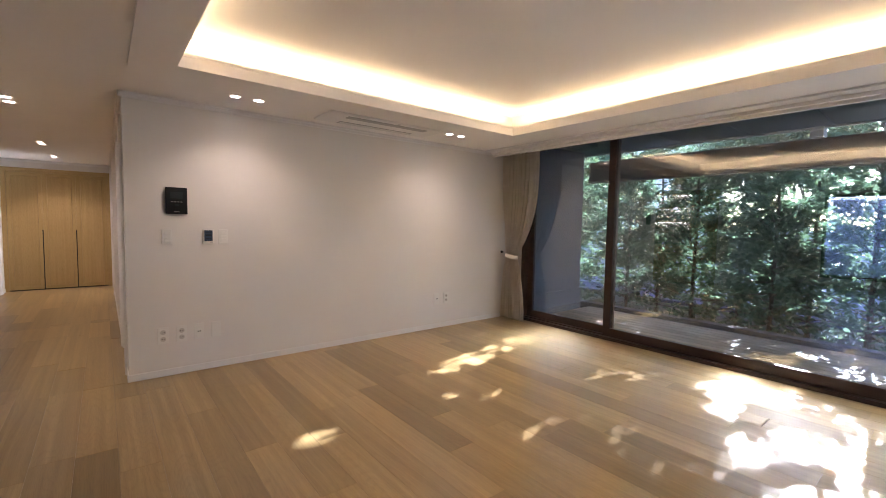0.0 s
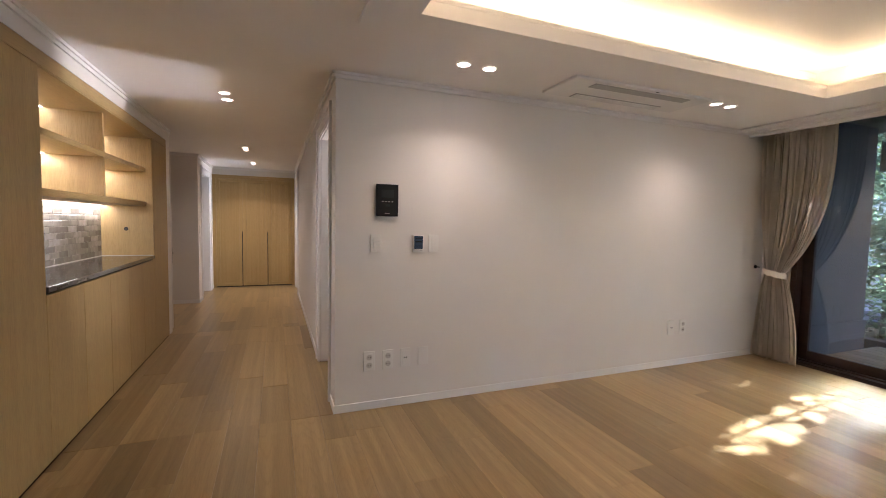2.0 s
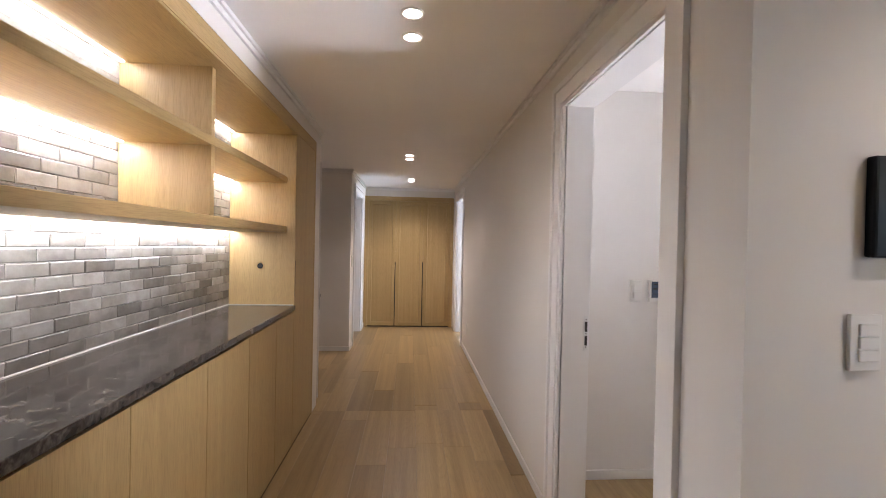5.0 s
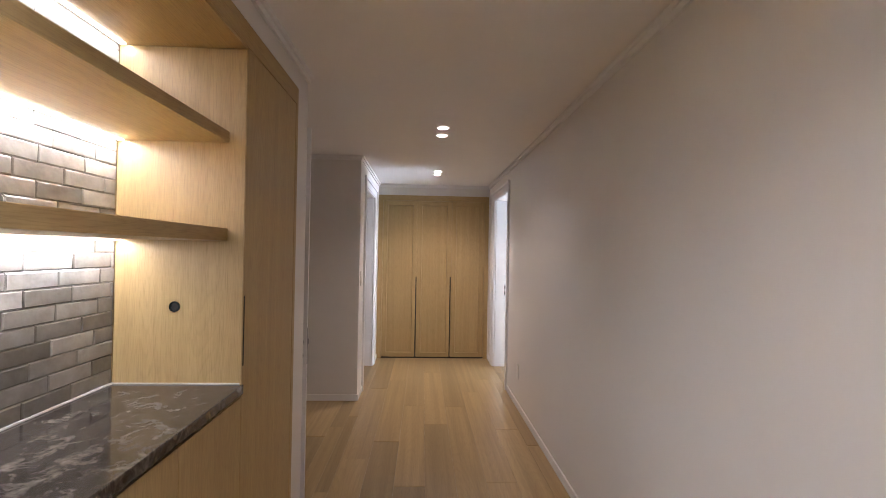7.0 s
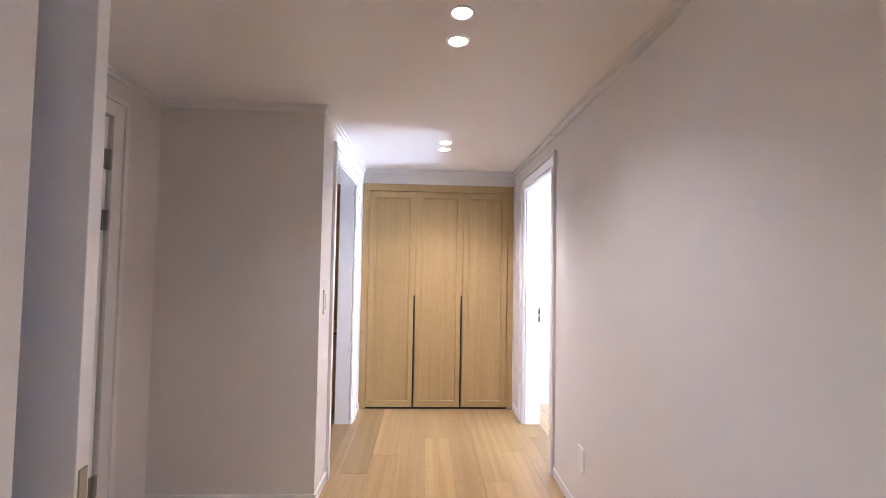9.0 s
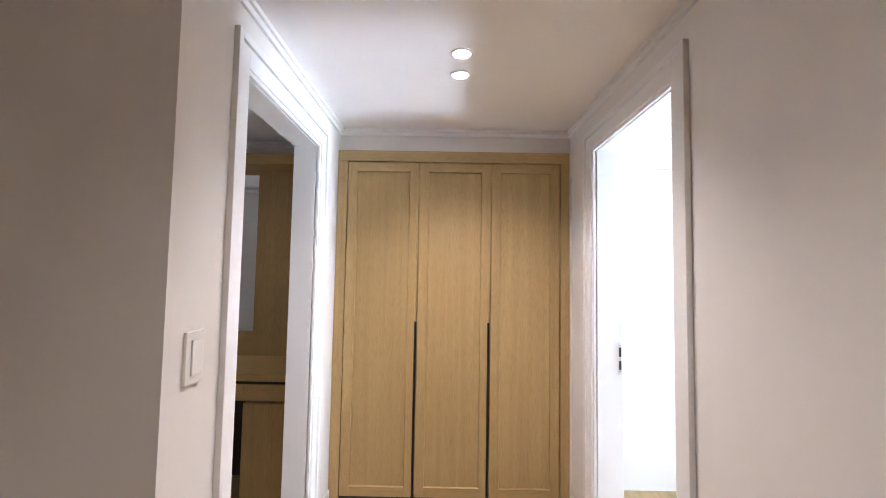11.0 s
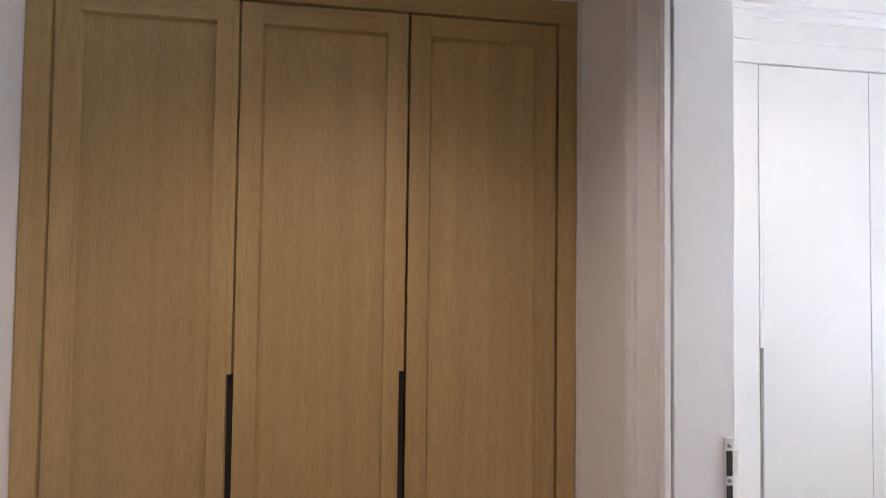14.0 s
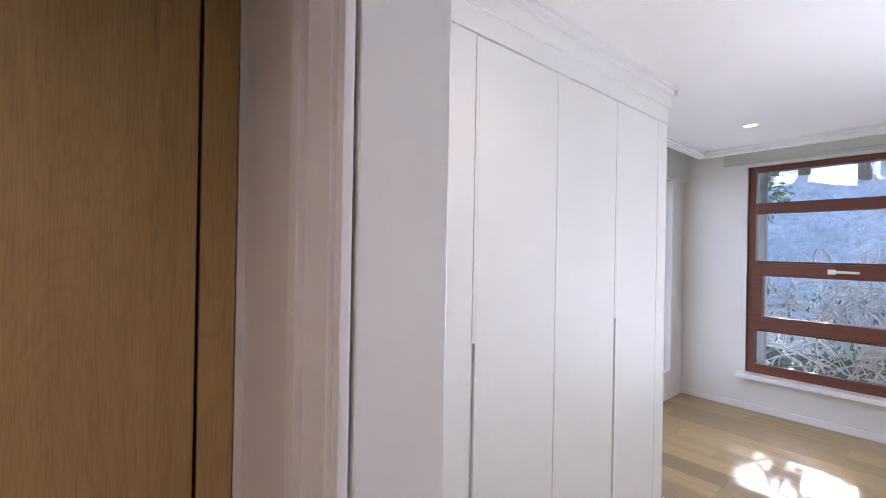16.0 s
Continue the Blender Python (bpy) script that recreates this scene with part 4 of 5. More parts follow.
part("shadow_gap", blocks((-1.6, CX - 0.012, N0, N1, 0.9155, 0.9275)), "dark", ctr)

# ---------------------------------------------------------------- wardrobe at the end of the hall
wr = thing("wardrobe", (-0.65, 10.75, 0), "light oak built-in wardrobe with three panelled doors", "wardrobe")
part("carcass", blocks((-1.395, 0.084, WY + 0.07, 11.04, 0.0, 2.176)), "oak", wr)
part("stile", blocks((-1.398, -1.336, WY - 0.004, WY + 0.03, 0.0, 2.108), bevel=0.002), "oak", wr)
part("stile", blocks((0.028, 0.084, WY - 0.004, WY + 0.03, 0.0, 2.108), bevel=0.002), "oak", wr)
part("top_rail", blocks((-1.398, 0.084, WY - 0.004, WY + 0.03, 2.108, 2.178), bevel=0.002), "oak_x", wr)
# near-black strip paints the shade in the gap below the doors
part("plinth", blocks((-1.336, 0.028, WY + 0.01, WY + 0.03, 0.0, 0.02)), "dark", wr)


def shaker(parent, x0, x1, z0, z1, y, mat, matx, stile=0.058, deep=0.012, cut=None):
    """Frame-and-panel door; cut is the height below which the right edge is grooved as a pull."""
    d = part("door", blocks((x0 + stile - 0.004, x1 - stile + 0.004, y + deep, y + 0.018, z0 + stile - 0.004, z1 - stile + 0.004)), mat, parent)
    part("stile", blocks((x0, x0 + stile, y, y + 0.022, z0, z1), bevel=0.0015), mat, d)
    if cut:
        part("stile", blocks((x1 - stile, x1 - 0.014, y, y + 0.022, z0, z1), bevel=0.0015), mat, d)
        part("stile_end", blocks((x1 - 0.014, x1, y, y + 0.022, cut, z1), bevel=0.0015), mat, d)
        part("finger_pull", blocks((x1 - 0.014, x1, y + 0.014, y + 0.022, z0, cut)), "dark", d, "dark grooved finger pull")
    else:
        part("stile", blocks((x1 - stile, x1, y, y + 0.022, z0, z1), bevel=0.0015), mat, d)
    bm = bmesh.new()
    o = [(x0 + stile, z0 + stile), (x1 - stile, z0 + stile), (x1 - stile, z1 - stile), (x0 + stile, z1 - stile)]
    w = 0.004
    n = [(o[0][0] + w, o[0][1] + w), (o[1][0] - w, o[1][1] + w), (o[2][0] - w, o[2][1] - w), (o[3][0] + w, o[3][1] - w)]
    outer, inner = [bm.verts.new((a, y + 0.0015, b)) for a, b in o], [bm.verts.new((a, y + deep - 0.0005, b)) for a, b in n]
    for i in range(4):
        bm.faces.new((outer[i], outer[(i + 1) % 4], inner[(i + 1) % 4], inner[i]))
    part("panel_moulding", bm, mat, d)
    part("rail", blocks((x0 + stile, x1 - stile, y, y + 0.022, z1 - stile, z1), bevel=0.0015), matx, d)
    part("rail", blocks((x0 + stile, x1 - stile, y, y + 0.022, z0, z0 + stile), bevel=0.0015), matx, d)


for x0, x1, cut in ((-1.331, -0.877, 1.09), (-0.871, -0.417, 1.09), (-0.411, 0.022, None)):
    shaker(wr, x0, x1, 0.02, 2.102, WY, "oak", "oak_x", cut=cut)

# ---------------------------------------------------------------- bedroom closet
CY = 10.64
cl = thing("closet", (1.3, 11.0, 0), "white built-in closet with flat doors and grooved pulls", "closet")
part("carcass", blocks((0.257, 2.30, CY + 0.07, 11.375, 0.0, 2.30), (2.30, 2.335, CY + 0.022, 11.375, 0.0, 2.30), bevel=0.001), "lacquer", cl)
part("filler", blocks((0.257, 0.856, CY, CY + 0.022, 0.0, 2.128), bevel=0.001), "lacquer", cl)
part("filler", blocks((2.225, 2.335, CY, CY + 0.022, 0.0, 2.128), bevel=0.001), "lacquer", cl)
part("cornice", blocks((0.257, 2.338, CY - 0.004, CY + 0.022, 2.131, 2.216), (0.257, 2.34, CY - 0.014, CY + 0.022, 2.215, 2.30), (2.336, 2.35, CY - 0.014, 11.375, 2.215, 2.30), bevel=0.004), "lacquer", cl)
for x0, x1, pull in ((0.859, 1.315, -1), (1.318, 1.783, 0), (1.786, 2.222, -1)):
    if pull:
        d = part("door", blocks((x0 + 0.014, x1, CY, CY + 0.02, 0.06, 2.126), bevel=0.0012), "lacquer", cl)
        part("door_edge", blocks((x0, x0 + 0.014, CY, CY + 0.02, 1.10, 2.126), bevel=0.0012), "lacquer", d)
        part("finger_pull", blocks((x0, x0 + 0.014, CY + 0.013, CY + 0.021, 0.06, 1.10)), "grout", d, "grooved finger pull")
    else:
        part("door", blocks((x0, x1, CY, CY + 0.02, 0.06, 2.126), bevel=0.0012), "lacquer", cl)
part("plinth", blocks((0.257, 2.335, CY + 0.004, CY + 0.022, 0.0, 0.058)), "lacquer", cl)

# ---------------------------------------------------------------- vanity in the dressing room
va = thing("vanity", (-2.3, 10.5, 0), "dark-lit oak dressing table with drawers and wall cabinets", "vanity")
part("tabletop", blocks((-3.19, -1.55, 10.25, 10.80, 0.755, 0.80), bevel=0.002), "oak_x", va)
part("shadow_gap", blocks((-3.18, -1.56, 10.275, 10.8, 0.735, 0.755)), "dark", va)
for x0, x1 in ((-3.18, -2.52), (-2.517, -1.857), (-1.854, -1.556)):
    part("drawer", blocks((x0, x1, 10.262, 10.76, 0.642, 0.733), bevel=0.0015), "oak_x", va)
part("pedestal", blocks((-1.854, -1.556, 10.262, 10.78, 0.02, 0.628), bevel=0.0015), "oak", va)
# near-black sheet holds the shade of the knee space
part("knee_shade", blocks((-3.18, -1.854, 10.74, 10.78, 0.0, 0.642)), "dark", va)
part("backboard", blocks((-3.19, -1.55, 10.791, 10.815, 0.80, 2.19), bevel=0.001), "oak_x", va)
part("mirror_frame", blocks((-2.04, -1.55, 10.766, 10.79, 0.80, 2.115), bevel=0.002), "oak", va)
part("mirror_frame", blocks((-2.784, -2.04, 10.766, 10.79, 0.80, 0.967), bevel=0.002), "oak_x", va)
part("light_pelmet", blocks((-2.784, -1.55, 10.60, 10.79, 2.115, 2.19), bevel=0.002), "oak_x", va)
part("mirror", blocks((-2.784, -2.04, 10.778, 10.784, 0.967, 2.115)), "mirror", va, "tall mirror")
wc = part("wall_cabinet", blocks((-3.19, -2.786, 10.652, 10.79, 0.985, 2.19), bevel=0.002), "oak", va)
part("door", blocks((-3.18, -2.787, 10.628, 10.65, 0.98, 2.185), bevel=0.002), "oak", wc)
downlight(-2.36, 10.70, 2.115, 0.026, "vanity downlight")
plate(Face("x", 10.79, -1), -1.84, -1.76, 0.84, 0.96, "socket", "white double socket above the dressing table", "socket")


# ---------------------------------------------------------------- floor boards
structure("floor_slab", blocks((-4.75, 4.72, -3.35, 11.55, -0.25, -0.016)), "screed", "dark screed under the floor boards")
floor = thing("floor", (0, 0, 0), "matt light oak plank floor", "", "", "structure")
PW = 0.19
shared = {}


def plank_mesh(w, length):
    key = (round(w, 3), round(length, 3))
    if key not in shared:
        bm = bmesh.new()
        g, c = 0.0004, 0.0009
        low = [bm.verts.new((x, y, -0.014)) for x, y in ((g, g), (w - g, g), (w - g, length - g), (g, length - g))]
        mid = [bm.verts.new((v.co.x, v.co.y, -c)) for v in low]
        top = [bm.verts.new((x, y, 0)) for x, y in ((g + c, g + c), (w - g - c, g + c), (w - g - c, length - g - c), (g + c, length - g - c))]
        for a, b in ((low, mid), (mid, top)):
            for i in range(4):
                bm.faces.new((a[i], a[(i + 1) % 4], b[(i + 1) % 4], b[i]))
        bm.faces.new(top)
        shared[key] = finish(bm, "plank", "floor")
    return shared[key]


rnd = random.Random(7)
LENGTHS = (1.15, 1.35, 1.5, 1.7, 1.85)


def lay(x0, x1, y0, y1):
    """Boards along y from x0 to x1, with ends that stagger from row to row."""
    k0 = math.floor(x0 / PW)
    x = k0 * PW
    while x < x1 - 0.004:
        a, b = max(x, x0), min(x + PW, x1)
        y = y0 - rnd.uniform(0, 1.4)
        while y < y1:
            ln = rnd.choice(LENGTHS)
            p, q = max(y, y0), min(y + ln, y1)
            if q - p > 0.02 and b - a > 0.01:
                ob = new("plank", plank_mesh(b - a, round(q - p, 2)))
                ob.location = (a, p, 0)
                ob.parent = floor
            y += ln
        x += PW


lay(-1.41, 4.545, -0.9, 4.2)
lay(-1.41, 0.10, 4.2, 6.86)
lay(-1.41, 0.10, 6.86, 10.48)
lay(0.10, 0.255, DA0, DA1)
lay(0.255, 1.6, 4.40, 5.78)
lay(0.10, 0.255, DR0, DR1)
lay(0.255, 4.54, 8.2, 11.38)
lay(-2.35, -1.41, 7.0, 8.84)
bm = bmesh.new()
for x0, x1, y0, y1 in ((-4.6, 4.545, -3.2, -0.9), (-4.6, -1.41, -0.9, 3.53), (1.6, 4.54, 4.40, 5.78), (0.30, 4.54, 7.04, 8.2), (-3.2, -1.40, 8.97, 10.82), (-4.4, -3.2, 8.97, 10.1), (-2.5, -1.41, 6.86, 7.0), (-3.2, -2.35, 7.0, 8.84)):
    x = x0
    while x < x1 - 0.01:
        xe = min(x + PW, x1)
        y = y0
        while y < y1 - 0.01:
            ye = min(y + rnd.choice(LENGTHS), y1)
            box(bm, x + 0.0006, xe - 0.0006, y + 0.0006, ye - 0.0006, -0.014, 0.0)
            y = ye
        x = xe
ob = part("floor_rest", bm, "floor", floor)
tagged(ob, "", "", "", "stuff")

# ---------------------------------------------------------------- glazed tiles in the niche
splash = thing("tile_backsplash", (-1.86, 5.17, 0.96), "glossy uneven greige tiles in running bond", "backsplash")
part("grout_bed", blocks((-1.859, -1.842, N0, N1, 0.955, 2.105)), "grout", splash)
TW, TH = 0.155, 0.0487
tile_sets = {}


def tile_mesh(w, h, v):
    key = (round(w, 3), round(h, 3), v)
    if key not in tile_sets:
        r = random.Random(v * 91 + int(w * 1000))
        bm = bmesh.new()
        g = 0.0007
        back = [bm.verts.new((0, y, z)) for y, z in ((g, g), (w - g, g), (w - g, h - g), (g, h - g))]
        rim = [bm.verts.new((0.0065 + r.uniform(-0.001, 0.001), q.co.y + r.uniform(-0.0008, 0.0008), q.co.z + r.uniform(-0.0008, 0.0008))) for q in back]
        e = 0.0035
        face = [bm.verts.new((0.0095 + r.uniform(-0.0012, 0.0012), y, z)) for y, z in ((g + e, g + e), (w - g - e, g + e), (w - g - e, h - g - e), (g + e, h - g - e))]
        for a, b in ((back, rim), (rim, face)):
            for i in range(4):
                bm.faces.new((a[i], a[(i + 1) % 4], b[(i + 1) % 4], b[i]))
        bm.faces.new(face)
        tile_sets[key] = finish(bm, "tile", "tile")
    return tile_sets[key]


rest = bmesh.new()
row, z = 0, 0.962
while z < 2.104:
    h = min(TH, 2.105 - z)
    if h > 0.008:
        y = N0 - TW * ((0.5 if row % 2 else 0.0) + rnd.uniform(0.0, 0.28))
        while y < N1 - 0.002:
            a, b = max(y, N0), min(y + TW, N1)
            if b - a > 0.006:
                if z < 1.45 or (1.45 < z < 1.80):
                    ob = new("tile", tile_mesh(b - a, h, rnd.randrange(6)))
                    ob.location = Vector((-1.842, a, z)) - splash.location
                    ob.parent = splash
                else:
                    box(rest, -1.842, -1.8335, a + 0.0007, b - 0.0007, z + 0.0007, z + h - 0.0007)
            y += TW
    row += 1
    z += TH
ob = part("tile_rest", rest, "tile", splash)
tagged(ob, "", "", "", "stuff")


# ---------------------------------------------------------------- outside
bm = bmesh.new()
bmesh.ops.create_grid(bm, x_segments=2, y_segments=2, size=600)
bmesh.ops.translate(bm, vec=(0, 0, -0.28), verts=bm.verts[:])
structure("ground", bm, "ground", "bare garden soil with patches of grass")
deck = thing("terrace_deck", (5.55, 1.4, -0.05), "weathered brown timber deck outside the window", "deck", "", "structure")
x = 4.73
while x < 6.36:
    part("board", blocks((x, x + 0.135, -4.0, 3.98, -0.06, -0.032), bevel=0.003), "deck", deck)
    x += 0.142
part("joist", blocks((4.74, 4.80, -4.0, 3.98, -0.27, -0.062), (5.5, 5.56, -4.0, 3.98, -0.27, -0.062), (6.2, 6.26, -4.0, 3.98, -0.27, -0.062)), "concrete", deck)
structure("kerb", blocks((6.40, 6.56, -6.0, 5.0, -0.28, 0.03), bevel=0.006), "concrete", "dark stone kerb along the deck")
# the run beyond the deck is added to cut sun on the bedroom floor
bm = blocks((4.82, 6.42, -5.0, 12.0, 2.53, 2.60))
for i in range(21):
    y = -4.6 + i * 0.8
    box(bm, 4.82, 6.40, y, y + 0.788, 2.512, 2.53, 0.002)
for x0 in (4.82, 6.36):
    box(bm, x0 + 0.001, x0 + 0.05, -4.99, 11.99, 2.49, 2.512)
structure("soffit_outside", bm, "panel", "dark grey panelled soffit over the deck, extended to shade the bedroom")
fix = thing("outdoor_downlight", (5.3, 2.0, 2.50), "round white outdoor soffit light, switched off", "downlight")
part("body", disc(bmesh.new(), (5.3, 2.0, 2.504), 0.09, 0.016), "plate", fix)
part("lens", disc(bmesh.new(), (5.3, 2.0, 2.494), 0.07, 0.006), "grout", fix)
aw = thing("awning", (6.52, 0.0, 2.06), "dark brown metal awning box hung along the deck edge", "awning")
part("housing", blocks((6.46, 6.62, -5.0, 4.10, 2.06, 2.40), bevel=0.012), "beam", aw)
part("front_bar", blocks((6.435, 6.462, -4.99, 4.09, 2.075, 2.125), bevel=0.006), "beam", aw, "dark brown front bar of the rolled awning")
part("end_cap", blocks((6.45, 6.63, 4.10, 4.115, 2.05, 2.41), bevel=0.004), "beam", aw)
for y in (-4.2, -1.5, 1.15):
    part("bracket", blocks((6.34, 6.50, y - 0.06, y + 0.06, 2.39, 2.515), bevel=0.004), "grey_plastic", aw, "pale metal hanging bracket")
structure("wall_outside", blocks((4.75, 6.15, 4.02, 4.3, -0.28, 2.51), (4.75, 6.17, 4.005, 4.02, -0.28, 0.30), bevel=0.004), "shaded_render", "rendered side wall of the terrace, its blue shade put into the colour")
structure("wall_house_outside", blocks((4.72, 4.80, 4.3, SW0, -0.28, 2.9), (4.72, 4.80, SW1, 7.22, -0.28, 2.9), (4.72, 4.80, SW0, SW1, -0.28, SWZ0), (4.72, 4.80, SW0, SW1, SWZ1, 2.9), (4.72, 4.80, 10.86, 11.6, -0.28, 2.9), (4.72, 4.8, 7.22, 10.86, -0.28, 0.30), (4.72, 4.8, 7.22, 10.86, 2.26, 2.9)), "cladding", "pale rendered outer wall of the house")


def leaf_cloud(bm, rnd, count, shape, size, droop=0.3):
    """Small pointed leaf sprays; shape gives a place and an outward way."""
    vs, fs = [], []
    for _ in range(count):
        p, out = shape(rnd)
        d = (out + Vector((rnd.gauss(0, 0.45), rnd.gauss(0, 0.45), rnd.gauss(0, 0.35) - droop))).normalized()
        s = d.cross(Vector((rnd.gauss(0, 1), rnd.gauss(0, 1), rnd.gauss(0, 1)))).normalized()
        ln = size * rnd.uniform(0.6, 1.3)
        w = ln * rnd.uniform(0.16, 0.28)
        a = bm.verts.new(p)
        b = bm.verts.new(p + d * ln * 0.5 + s * w)
        c = bm.verts.new(p + d * ln)
        e = bm.verts.new(p + d * ln * 0.5 - s * w)
        bm.faces.new((a, b, c, e))


def limb(bm, a, b, r0, r1, seg=6):
    a, b = Vector(a), Vector(b)
    d = (b - a).normalized()
    u = d.orthogonal().normalized()
    v = d.cross(u)
    r = [[bm.verts.new(p + (u * math.cos(2 * math.pi * i / seg) + v * math.sin(2 * math.pi * i / seg)) * q) for i in range(seg)] for p, q in ((a, r0), (b, r1))]
    for i in range(seg):
        bm.faces.new((r[0][i], r[0][(i + 1) % seg], r[1][(i + 1) % seg], r[1][i]))
    bm.faces.new(r[1])


# chosen to place the sun patches on the living room floor
# thin places in the hedge: y, height, half width, half height, at x = 8
HEDGE_GAPS = [(1.55, 1.78, 0.17, 0.11), (1.50, 1.98, 0.14, 0.09), (1.20, 1.80, 0.07, 0.06), (1.12, 2.02, 0.09, 0.06), (1.28, 2.24, 0.12, 0.10), (0.85, 1.80, 0.06, 0.05), (0.92, 2.06, 0.07, 0.05), (1.02, 2.40, 0.08, 0.07), (0.68, 2.30, 0.06, 0.05),
              (3.72, 1.74, 0.14, 0.07), (3.66, 1.95, 0.20, 0.06), (3.60, 2.12, 0.17, 0.06), (3.57, 2.33, 0.22, 0.11), (3.54, 2.52, 0.10, 0.08), (3.47, 2.89, 0.08, 0.04)]


def in_gap(p, rr):
    """Gaps slant up along the sun's rays, cut so its patches reach the floor."""
    dx = p.x - 8.0
    for y, z, ry, rz in HEDGE_GAPS:
        q = ((p.y - y - 0.105 * dx) / ry) ** 2 + ((p.z - z - 0.447 * dx) / rz) ** 2
        if q < 1.0:
            return rr.random() < 1.15 - 0.6 * q
    return False


def hedge_tree(seed, height, leaves, at):
    """A yew-like hedge plant: stem, near level branches and flat sprays of leaves along them."""
    r = random.Random(seed)
    foot = Vector((at[0], at[1], -0.28))
    t = thing("hedge_tree", foot, "dense dark green evergreen hedge tree with gaps", "tree", "hedge behind the deck")
    wood, crown_bm = bmesh.new(), bmesh.new()
    limb(wood, foot, foot + Vector((0.03, -0.02, height * 0.55)), 0.034, 0.022, 8)
    limb(wood, foot + Vector((0.03, -0.02, height * 0.55)), foot + Vector((0, 0.02, height * 0.97)), 0.022, 0.006, 8)
    twigs = []
    n = int(height * 26)
    for i in range(n):
        z = 0.16 + (height - 0.2) * (i / n) ** 1.12
        ang = i * 2.39996 + r.uniform(-0.4, 0.4) + seed
        reach = (0.62 - 0.26 * (z / height) ** 2) * r.uniform(0.55, 1.15)
        tip = foot + Vector((math.cos(ang) * reach, math.sin(ang) * reach, z + r.uniform(-0.12, 0.42)))
        base = foot + Vector((0.0, 0.0, z))
        if in_gap(tip, r) or in_gap(base.lerp(tip, 0.6), r):
            continue
        limb(wood, base, tip, 0.012, 0.003, 4)
        if z < 0.7 and r.random() < 0.15:
            continue                      # bare twigs low down
        twigs.append((base, tip))

    def along(rr):
        while True:
            b, e = twigs[int(len(twigs) * rr.random() ** 0.8)]
            k = rr.random() ** 0.6
            p = b.lerp(e, 0.15 + 0.9 * k)
            p += Vector((rr.gauss(0, 0.06), rr.gauss(0, 0.06), rr.gauss(0, 0.06)))
            if not in_gap(p, rr):
                return p, (e - b).normalized()

    leaf_cloud(crown_bm, r, leaves, along, 0.095, 0.15)
    part("trunk", wood, "bark", t)
    part("crown", crown_bm, "leaf", t, "small pointed evergreen leaves")
    return t


r = random.Random(5)
for i in range(23):
    x, y = 7.8 + 0.4 * (i % 2) + r.uniform(-0.12, 0.12), -3.6 + 0.55 * i + r.uniform(-0.1, 0.1)
    near = -0.5 < y < 4.6
    hedge_tree(30 + i, (3.9, 3.6, 4.1)[i % 3], 10500 if near else 5200, (x, y))

# grass tufts at the hedge's foot
bm = bmesh.new()
r = random.Random(11)
for _ in range(2600):
    x, y = r.uniform(6.6, 7.9), r.uniform(-3.0, 4.6)
    h, a = r.uniform(0.06, 0.22), r.uniform(0, 6.28)
    w = Vector((math.cos(a), math.sin(a), 0)) * 0.006
    lean = Vector((r.gauss(0, 0.05), r.gauss(0, 0.05), h))
    p = Vector((x, y, -0.285))
    bm.faces.new((bm.verts.new(p - w), bm.verts.new(p + w), bm.verts.new(p + lean)))
ob = new("grass", finish(bm, "grass", "bright_leaf"))
tagged(ob, "thin pale green grass along the hedge", "grass", "", "stuff")
structure("pavement", blocks((9.3, 10.39, -16, 7.2, -0.30, -0.21), bevel=0.01), "yard", "concrete strip behind the hedge, blue of skylit shade in its colour")
# height chosen to keep the sun off the low hedge leaves
structure("wall_street", blocks((10.4, 10.6, -20, 7.0, -0.28, 1.3), bevel=0.01), "yard_wall", "assumed rendered wall behind the hedge, blue of skylit shade in its colour")


def broadleaf(seed, height, spread, leaves, mat, label, size=0.2):
    r = random.Random(seed)
    t = thing("tree", (0, 0, 0), label, "tree", "trees beyond the garden")
    wood, crown_bm = bmesh.new(), bmesh.new()
    limb(wood, (0, 0, 0), (0.1, 0.05, height * 0.45), 0.16, 0.10, 8)
    lobes = []
    for i in range(9):
        ang = i * 2.4 + r.uniform(-0.3, 0.3)
        z = height * r.uniform(0.35, 0.95)
        q = spread * r.uniform(0.35, 0.9) * (1.15 - 0.6 * z / height)
        tip = Vector((math.cos(ang) * q, math.sin(ang) * q, z))
        limb(wood, (0.05, 0.03, height * r.uniform(0.2, 0.45)), tip, 0.06, 0.015, 6)
        lobes.append((tip, spread * r.uniform(0.35, 0.6)))

    def cloud(rr):
        c, rad = lobes[rr.randrange(len(lobes))]
        d = Vector((rr.gauss(0, 1), rr.gauss(0, 1), rr.gauss(0, 1))).normalized()
        return c + d * rad * rr.random() ** 0.4, d

    leaf_cloud(crown_bm, r, leaves, cloud, size)
    part("trunk", wood, "bark", t)
    part("crown", crown_bm, mat, t)
    return t


tall = broadleaf(21, 6.5, 2.4, 5200, "bright_leaf", "tall leafy green tree behind the hedge")
tall.location = (11.6, 7.6, -0.28)
for x, y, z, a in ((26.4, 0.6, -0.28, 80), (26.0, -5.0, -0.28, 200), (26.6, 5.0, -0.28, 10)):
    copy_thing(tall, pose(x, y, z, 0, 0, a))
# trees added on the bank to block most of the bedroom's sun
dense = broadleaf(27, 6.0, 2.3, 9500, "bright_leaf", "dense leafy green tree added on the rock bank to block sun")
dense.location = (15.0, 9.4, 2.6)
for x, y, z, a in ((15.4, 13.0, 2.8, 200), (15.6, 14.6, 2.9, 140)):
    copy_thing(dense, pose(x, y, z, 0, 0, a))
small = broadleaf(35, 4.8, 0.85, 2600, "bright_leaf", "light green young tree with a loose crown", 0.13)
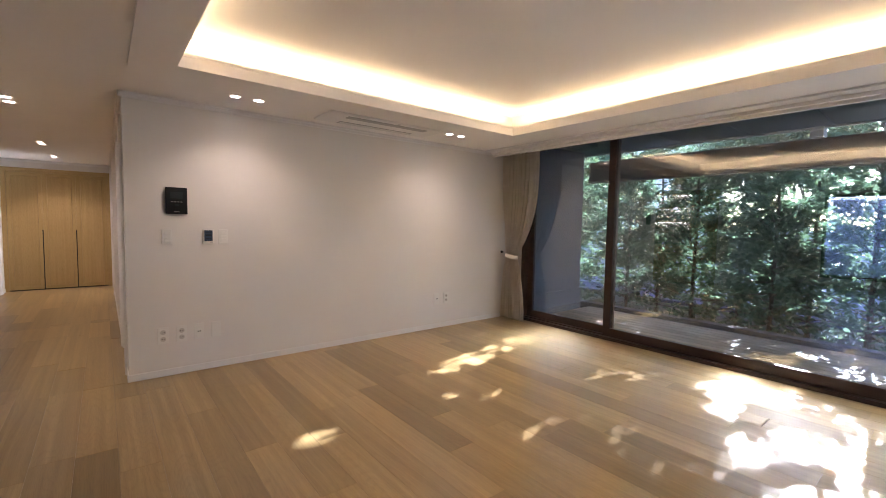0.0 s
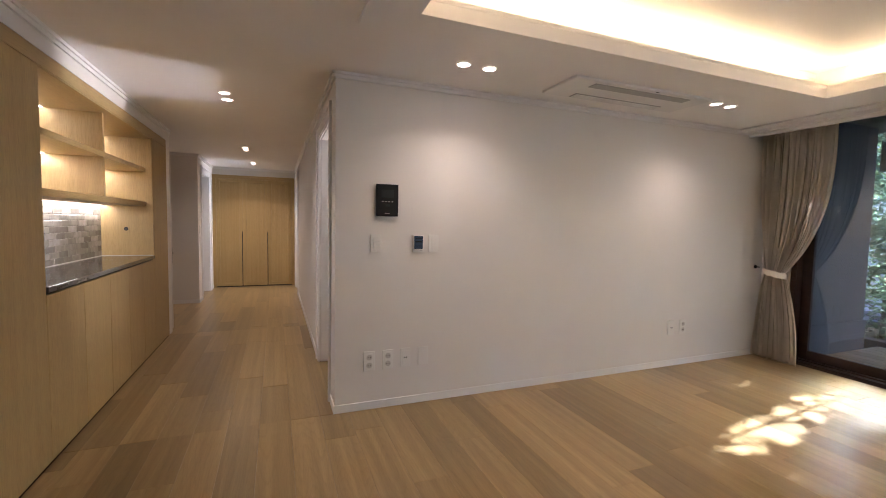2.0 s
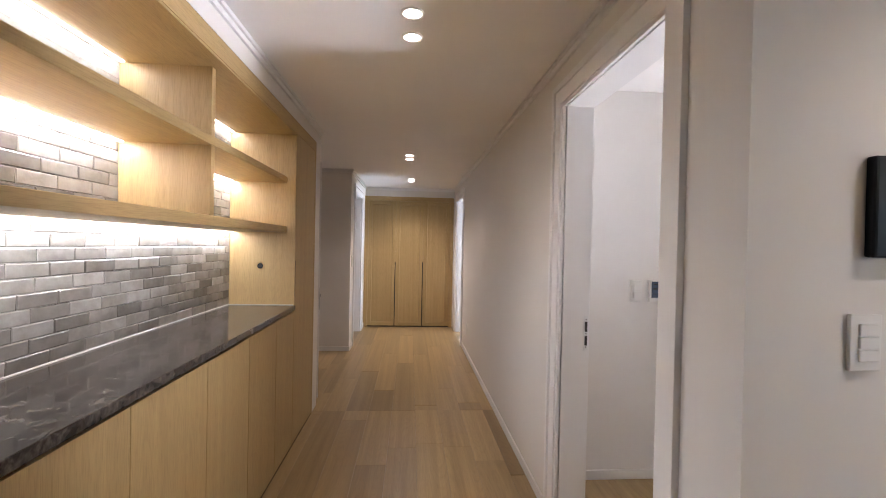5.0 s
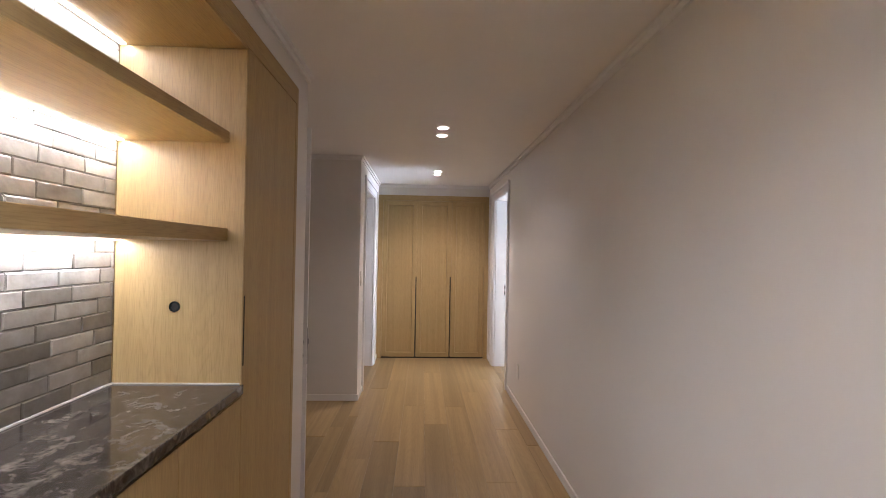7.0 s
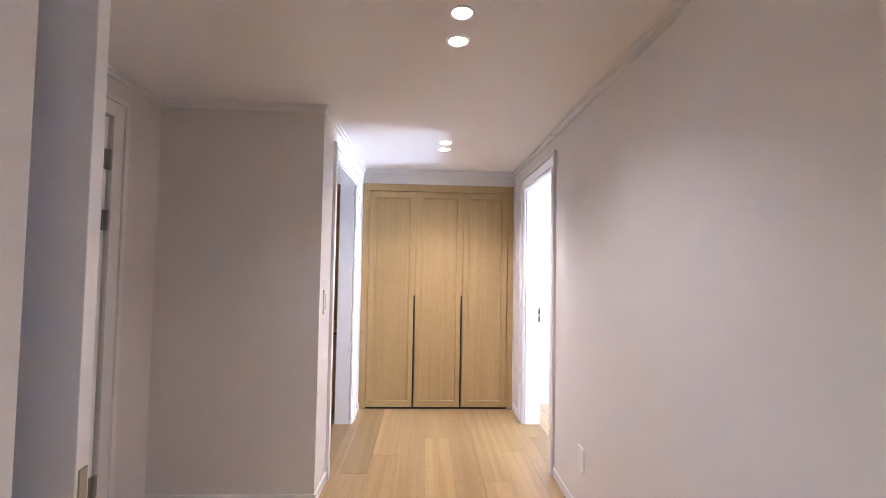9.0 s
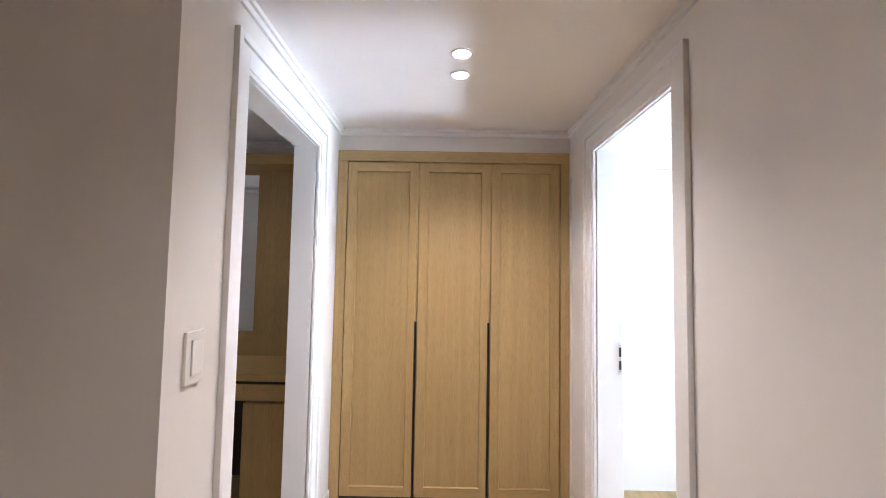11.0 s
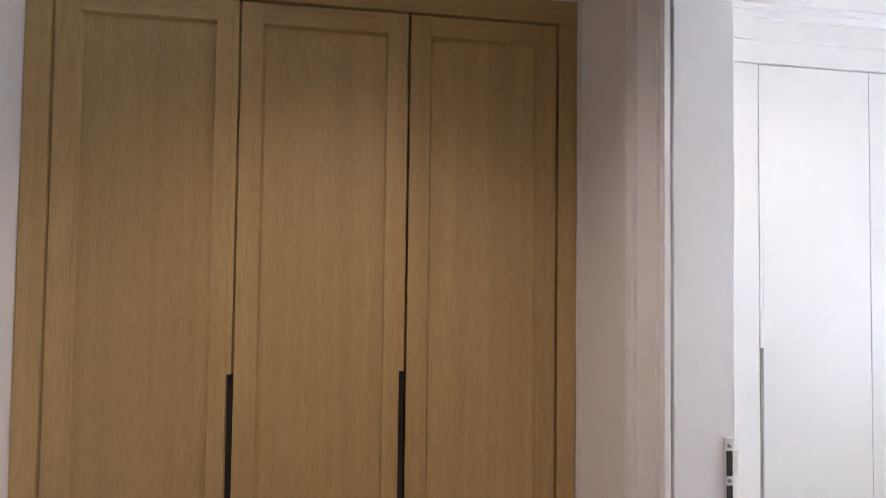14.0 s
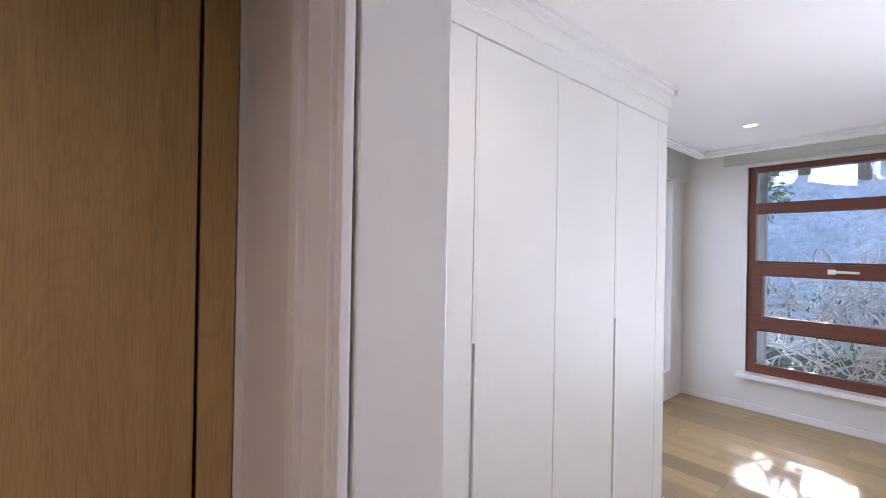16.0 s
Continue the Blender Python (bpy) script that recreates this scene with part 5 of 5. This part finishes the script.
small.location = (9.2, 12.4, -0.28)
# bank copies break up the bedroom's sun patch and fill the window's top
for x, y, z, a in ((14.2, 10.9, 2.3, 70), (14.7, 12.2, 2.6, 190)):
    copy_thing(small, pose(x, y, z, 0, 0, a))


def bank_height(x, y):
    k = min(max((x - 10.6) / 2.8, 0), 1)
    side = min(max((y - 7.6) / 2.0, 0), 1)
    return (3.5 * k * k * (3 - 2 * k) + 0.30 * max(0, x - 13.4)) * side * side * (3 - 2 * side)


bm = bmesh.new()
nx, ny = 40, 60
rows = []
for i in range(nx + 1):
    x = 10.4 + 16 * i / nx
    rows.append([bm.verts.new((x, 7.4 + 30 * j / ny, -0.3 + bank_height(x, 7.4 + 30 * j / ny) + 0.35 * noise.noise((x * 0.6, j * 0.35, 0)) * (1 if i and j else 0))) for j in range(ny + 1)])
for i in range(nx):
    for j in range(ny):
        bm.faces.new((rows[i][j], rows[i + 1][j], rows[i + 1][j + 1], rows[i][j + 1]))
structure("bank", bm, "rock", "shaded pale rock bank behind the garden", True)
bm = bmesh.new()


def on_bank(rr):
    x, y = rr.uniform(10.6, 16.5), rr.uniform(12.4, 24)
    return Vector((x, y, -0.3 + bank_height(x, y) + rr.uniform(0, 0.5))), Vector((-0.7, 0, 0.6))


leaf_cloud(bm, random.Random(41), 700, on_bank, 0.16)
tagged(new("bank_shrubs", finish(bm, "bank_shrubs", "far_leaf")), "sparse blue-green shrubs on the rock bank", "shrub", "", "stuff")


def vine(seed):
    """A tangle of dry pale stems."""
    r = random.Random(seed)
    t = thing("dry_vine", (6.4, 10.3, -0.28), "tangle of dry pale vine stems outside the window", "plant")
    bm = bmesh.new()
    for _ in range(190):
        p = Vector((6.5 + r.gauss(0, 0.35), 10.25 + r.gauss(0, 0.45), r.uniform(-0.28, 0.9)))
        d = Vector((r.gauss(0, 0.4), r.gauss(0, 0.6), r.uniform(0.3, 1.0))).normalized()
        for k in range(9):
            q = p + d * 0.11
            if q.z > 1.55 or q.x < 5.3:
                break
            limb(bm, p, q, 0.009, 0.008, 4)
            p = q
            d = (d + Vector((r.gauss(0, 0.35), r.gauss(0, 0.35), r.gauss(-0.09, 0.3)))).normalized()
    part("stems", bm, "dry", t)
    bm = bmesh.new()
    leaf_cloud(bm, r, 420, lambda rr: (Vector((max(5.4, 6.5 + rr.gauss(0, 0.5)), 10.4 + rr.gauss(0, 0.6), rr.uniform(-0.2, 1.0))), Vector((0, 0, 1))), 0.09)
    part("leaves", bm, "leaf", t)


vine(4)
post = thing("post", (5.5, 10.96, -0.28), "pale round post outside the bedroom window", "post")
part("shaft", disc(bmesh.new(), (5.5, 10.96, 1.2), 0.07, 2.96), "plate", post, "", True)
part("base_collar", disc(bmesh.new(), (5.5, 10.96, -0.22), 0.11, 0.12), "render", post)
# unseen wall, added so the kitchen window mirrors dim and blue
structure("wall_kitchen_backing", blocks((-6.8, -6.6, -6.0, 6.0, -0.28, 2.7), bevel=0.01), "yard_wall", "plain wall added beyond the kitchen window to dim its reflection")
structure("wall_garden", blocks((9.6, 9.8, 8.5, 22.0, -0.28, 0.6), bevel=0.01), "render", "low grey garden wall")
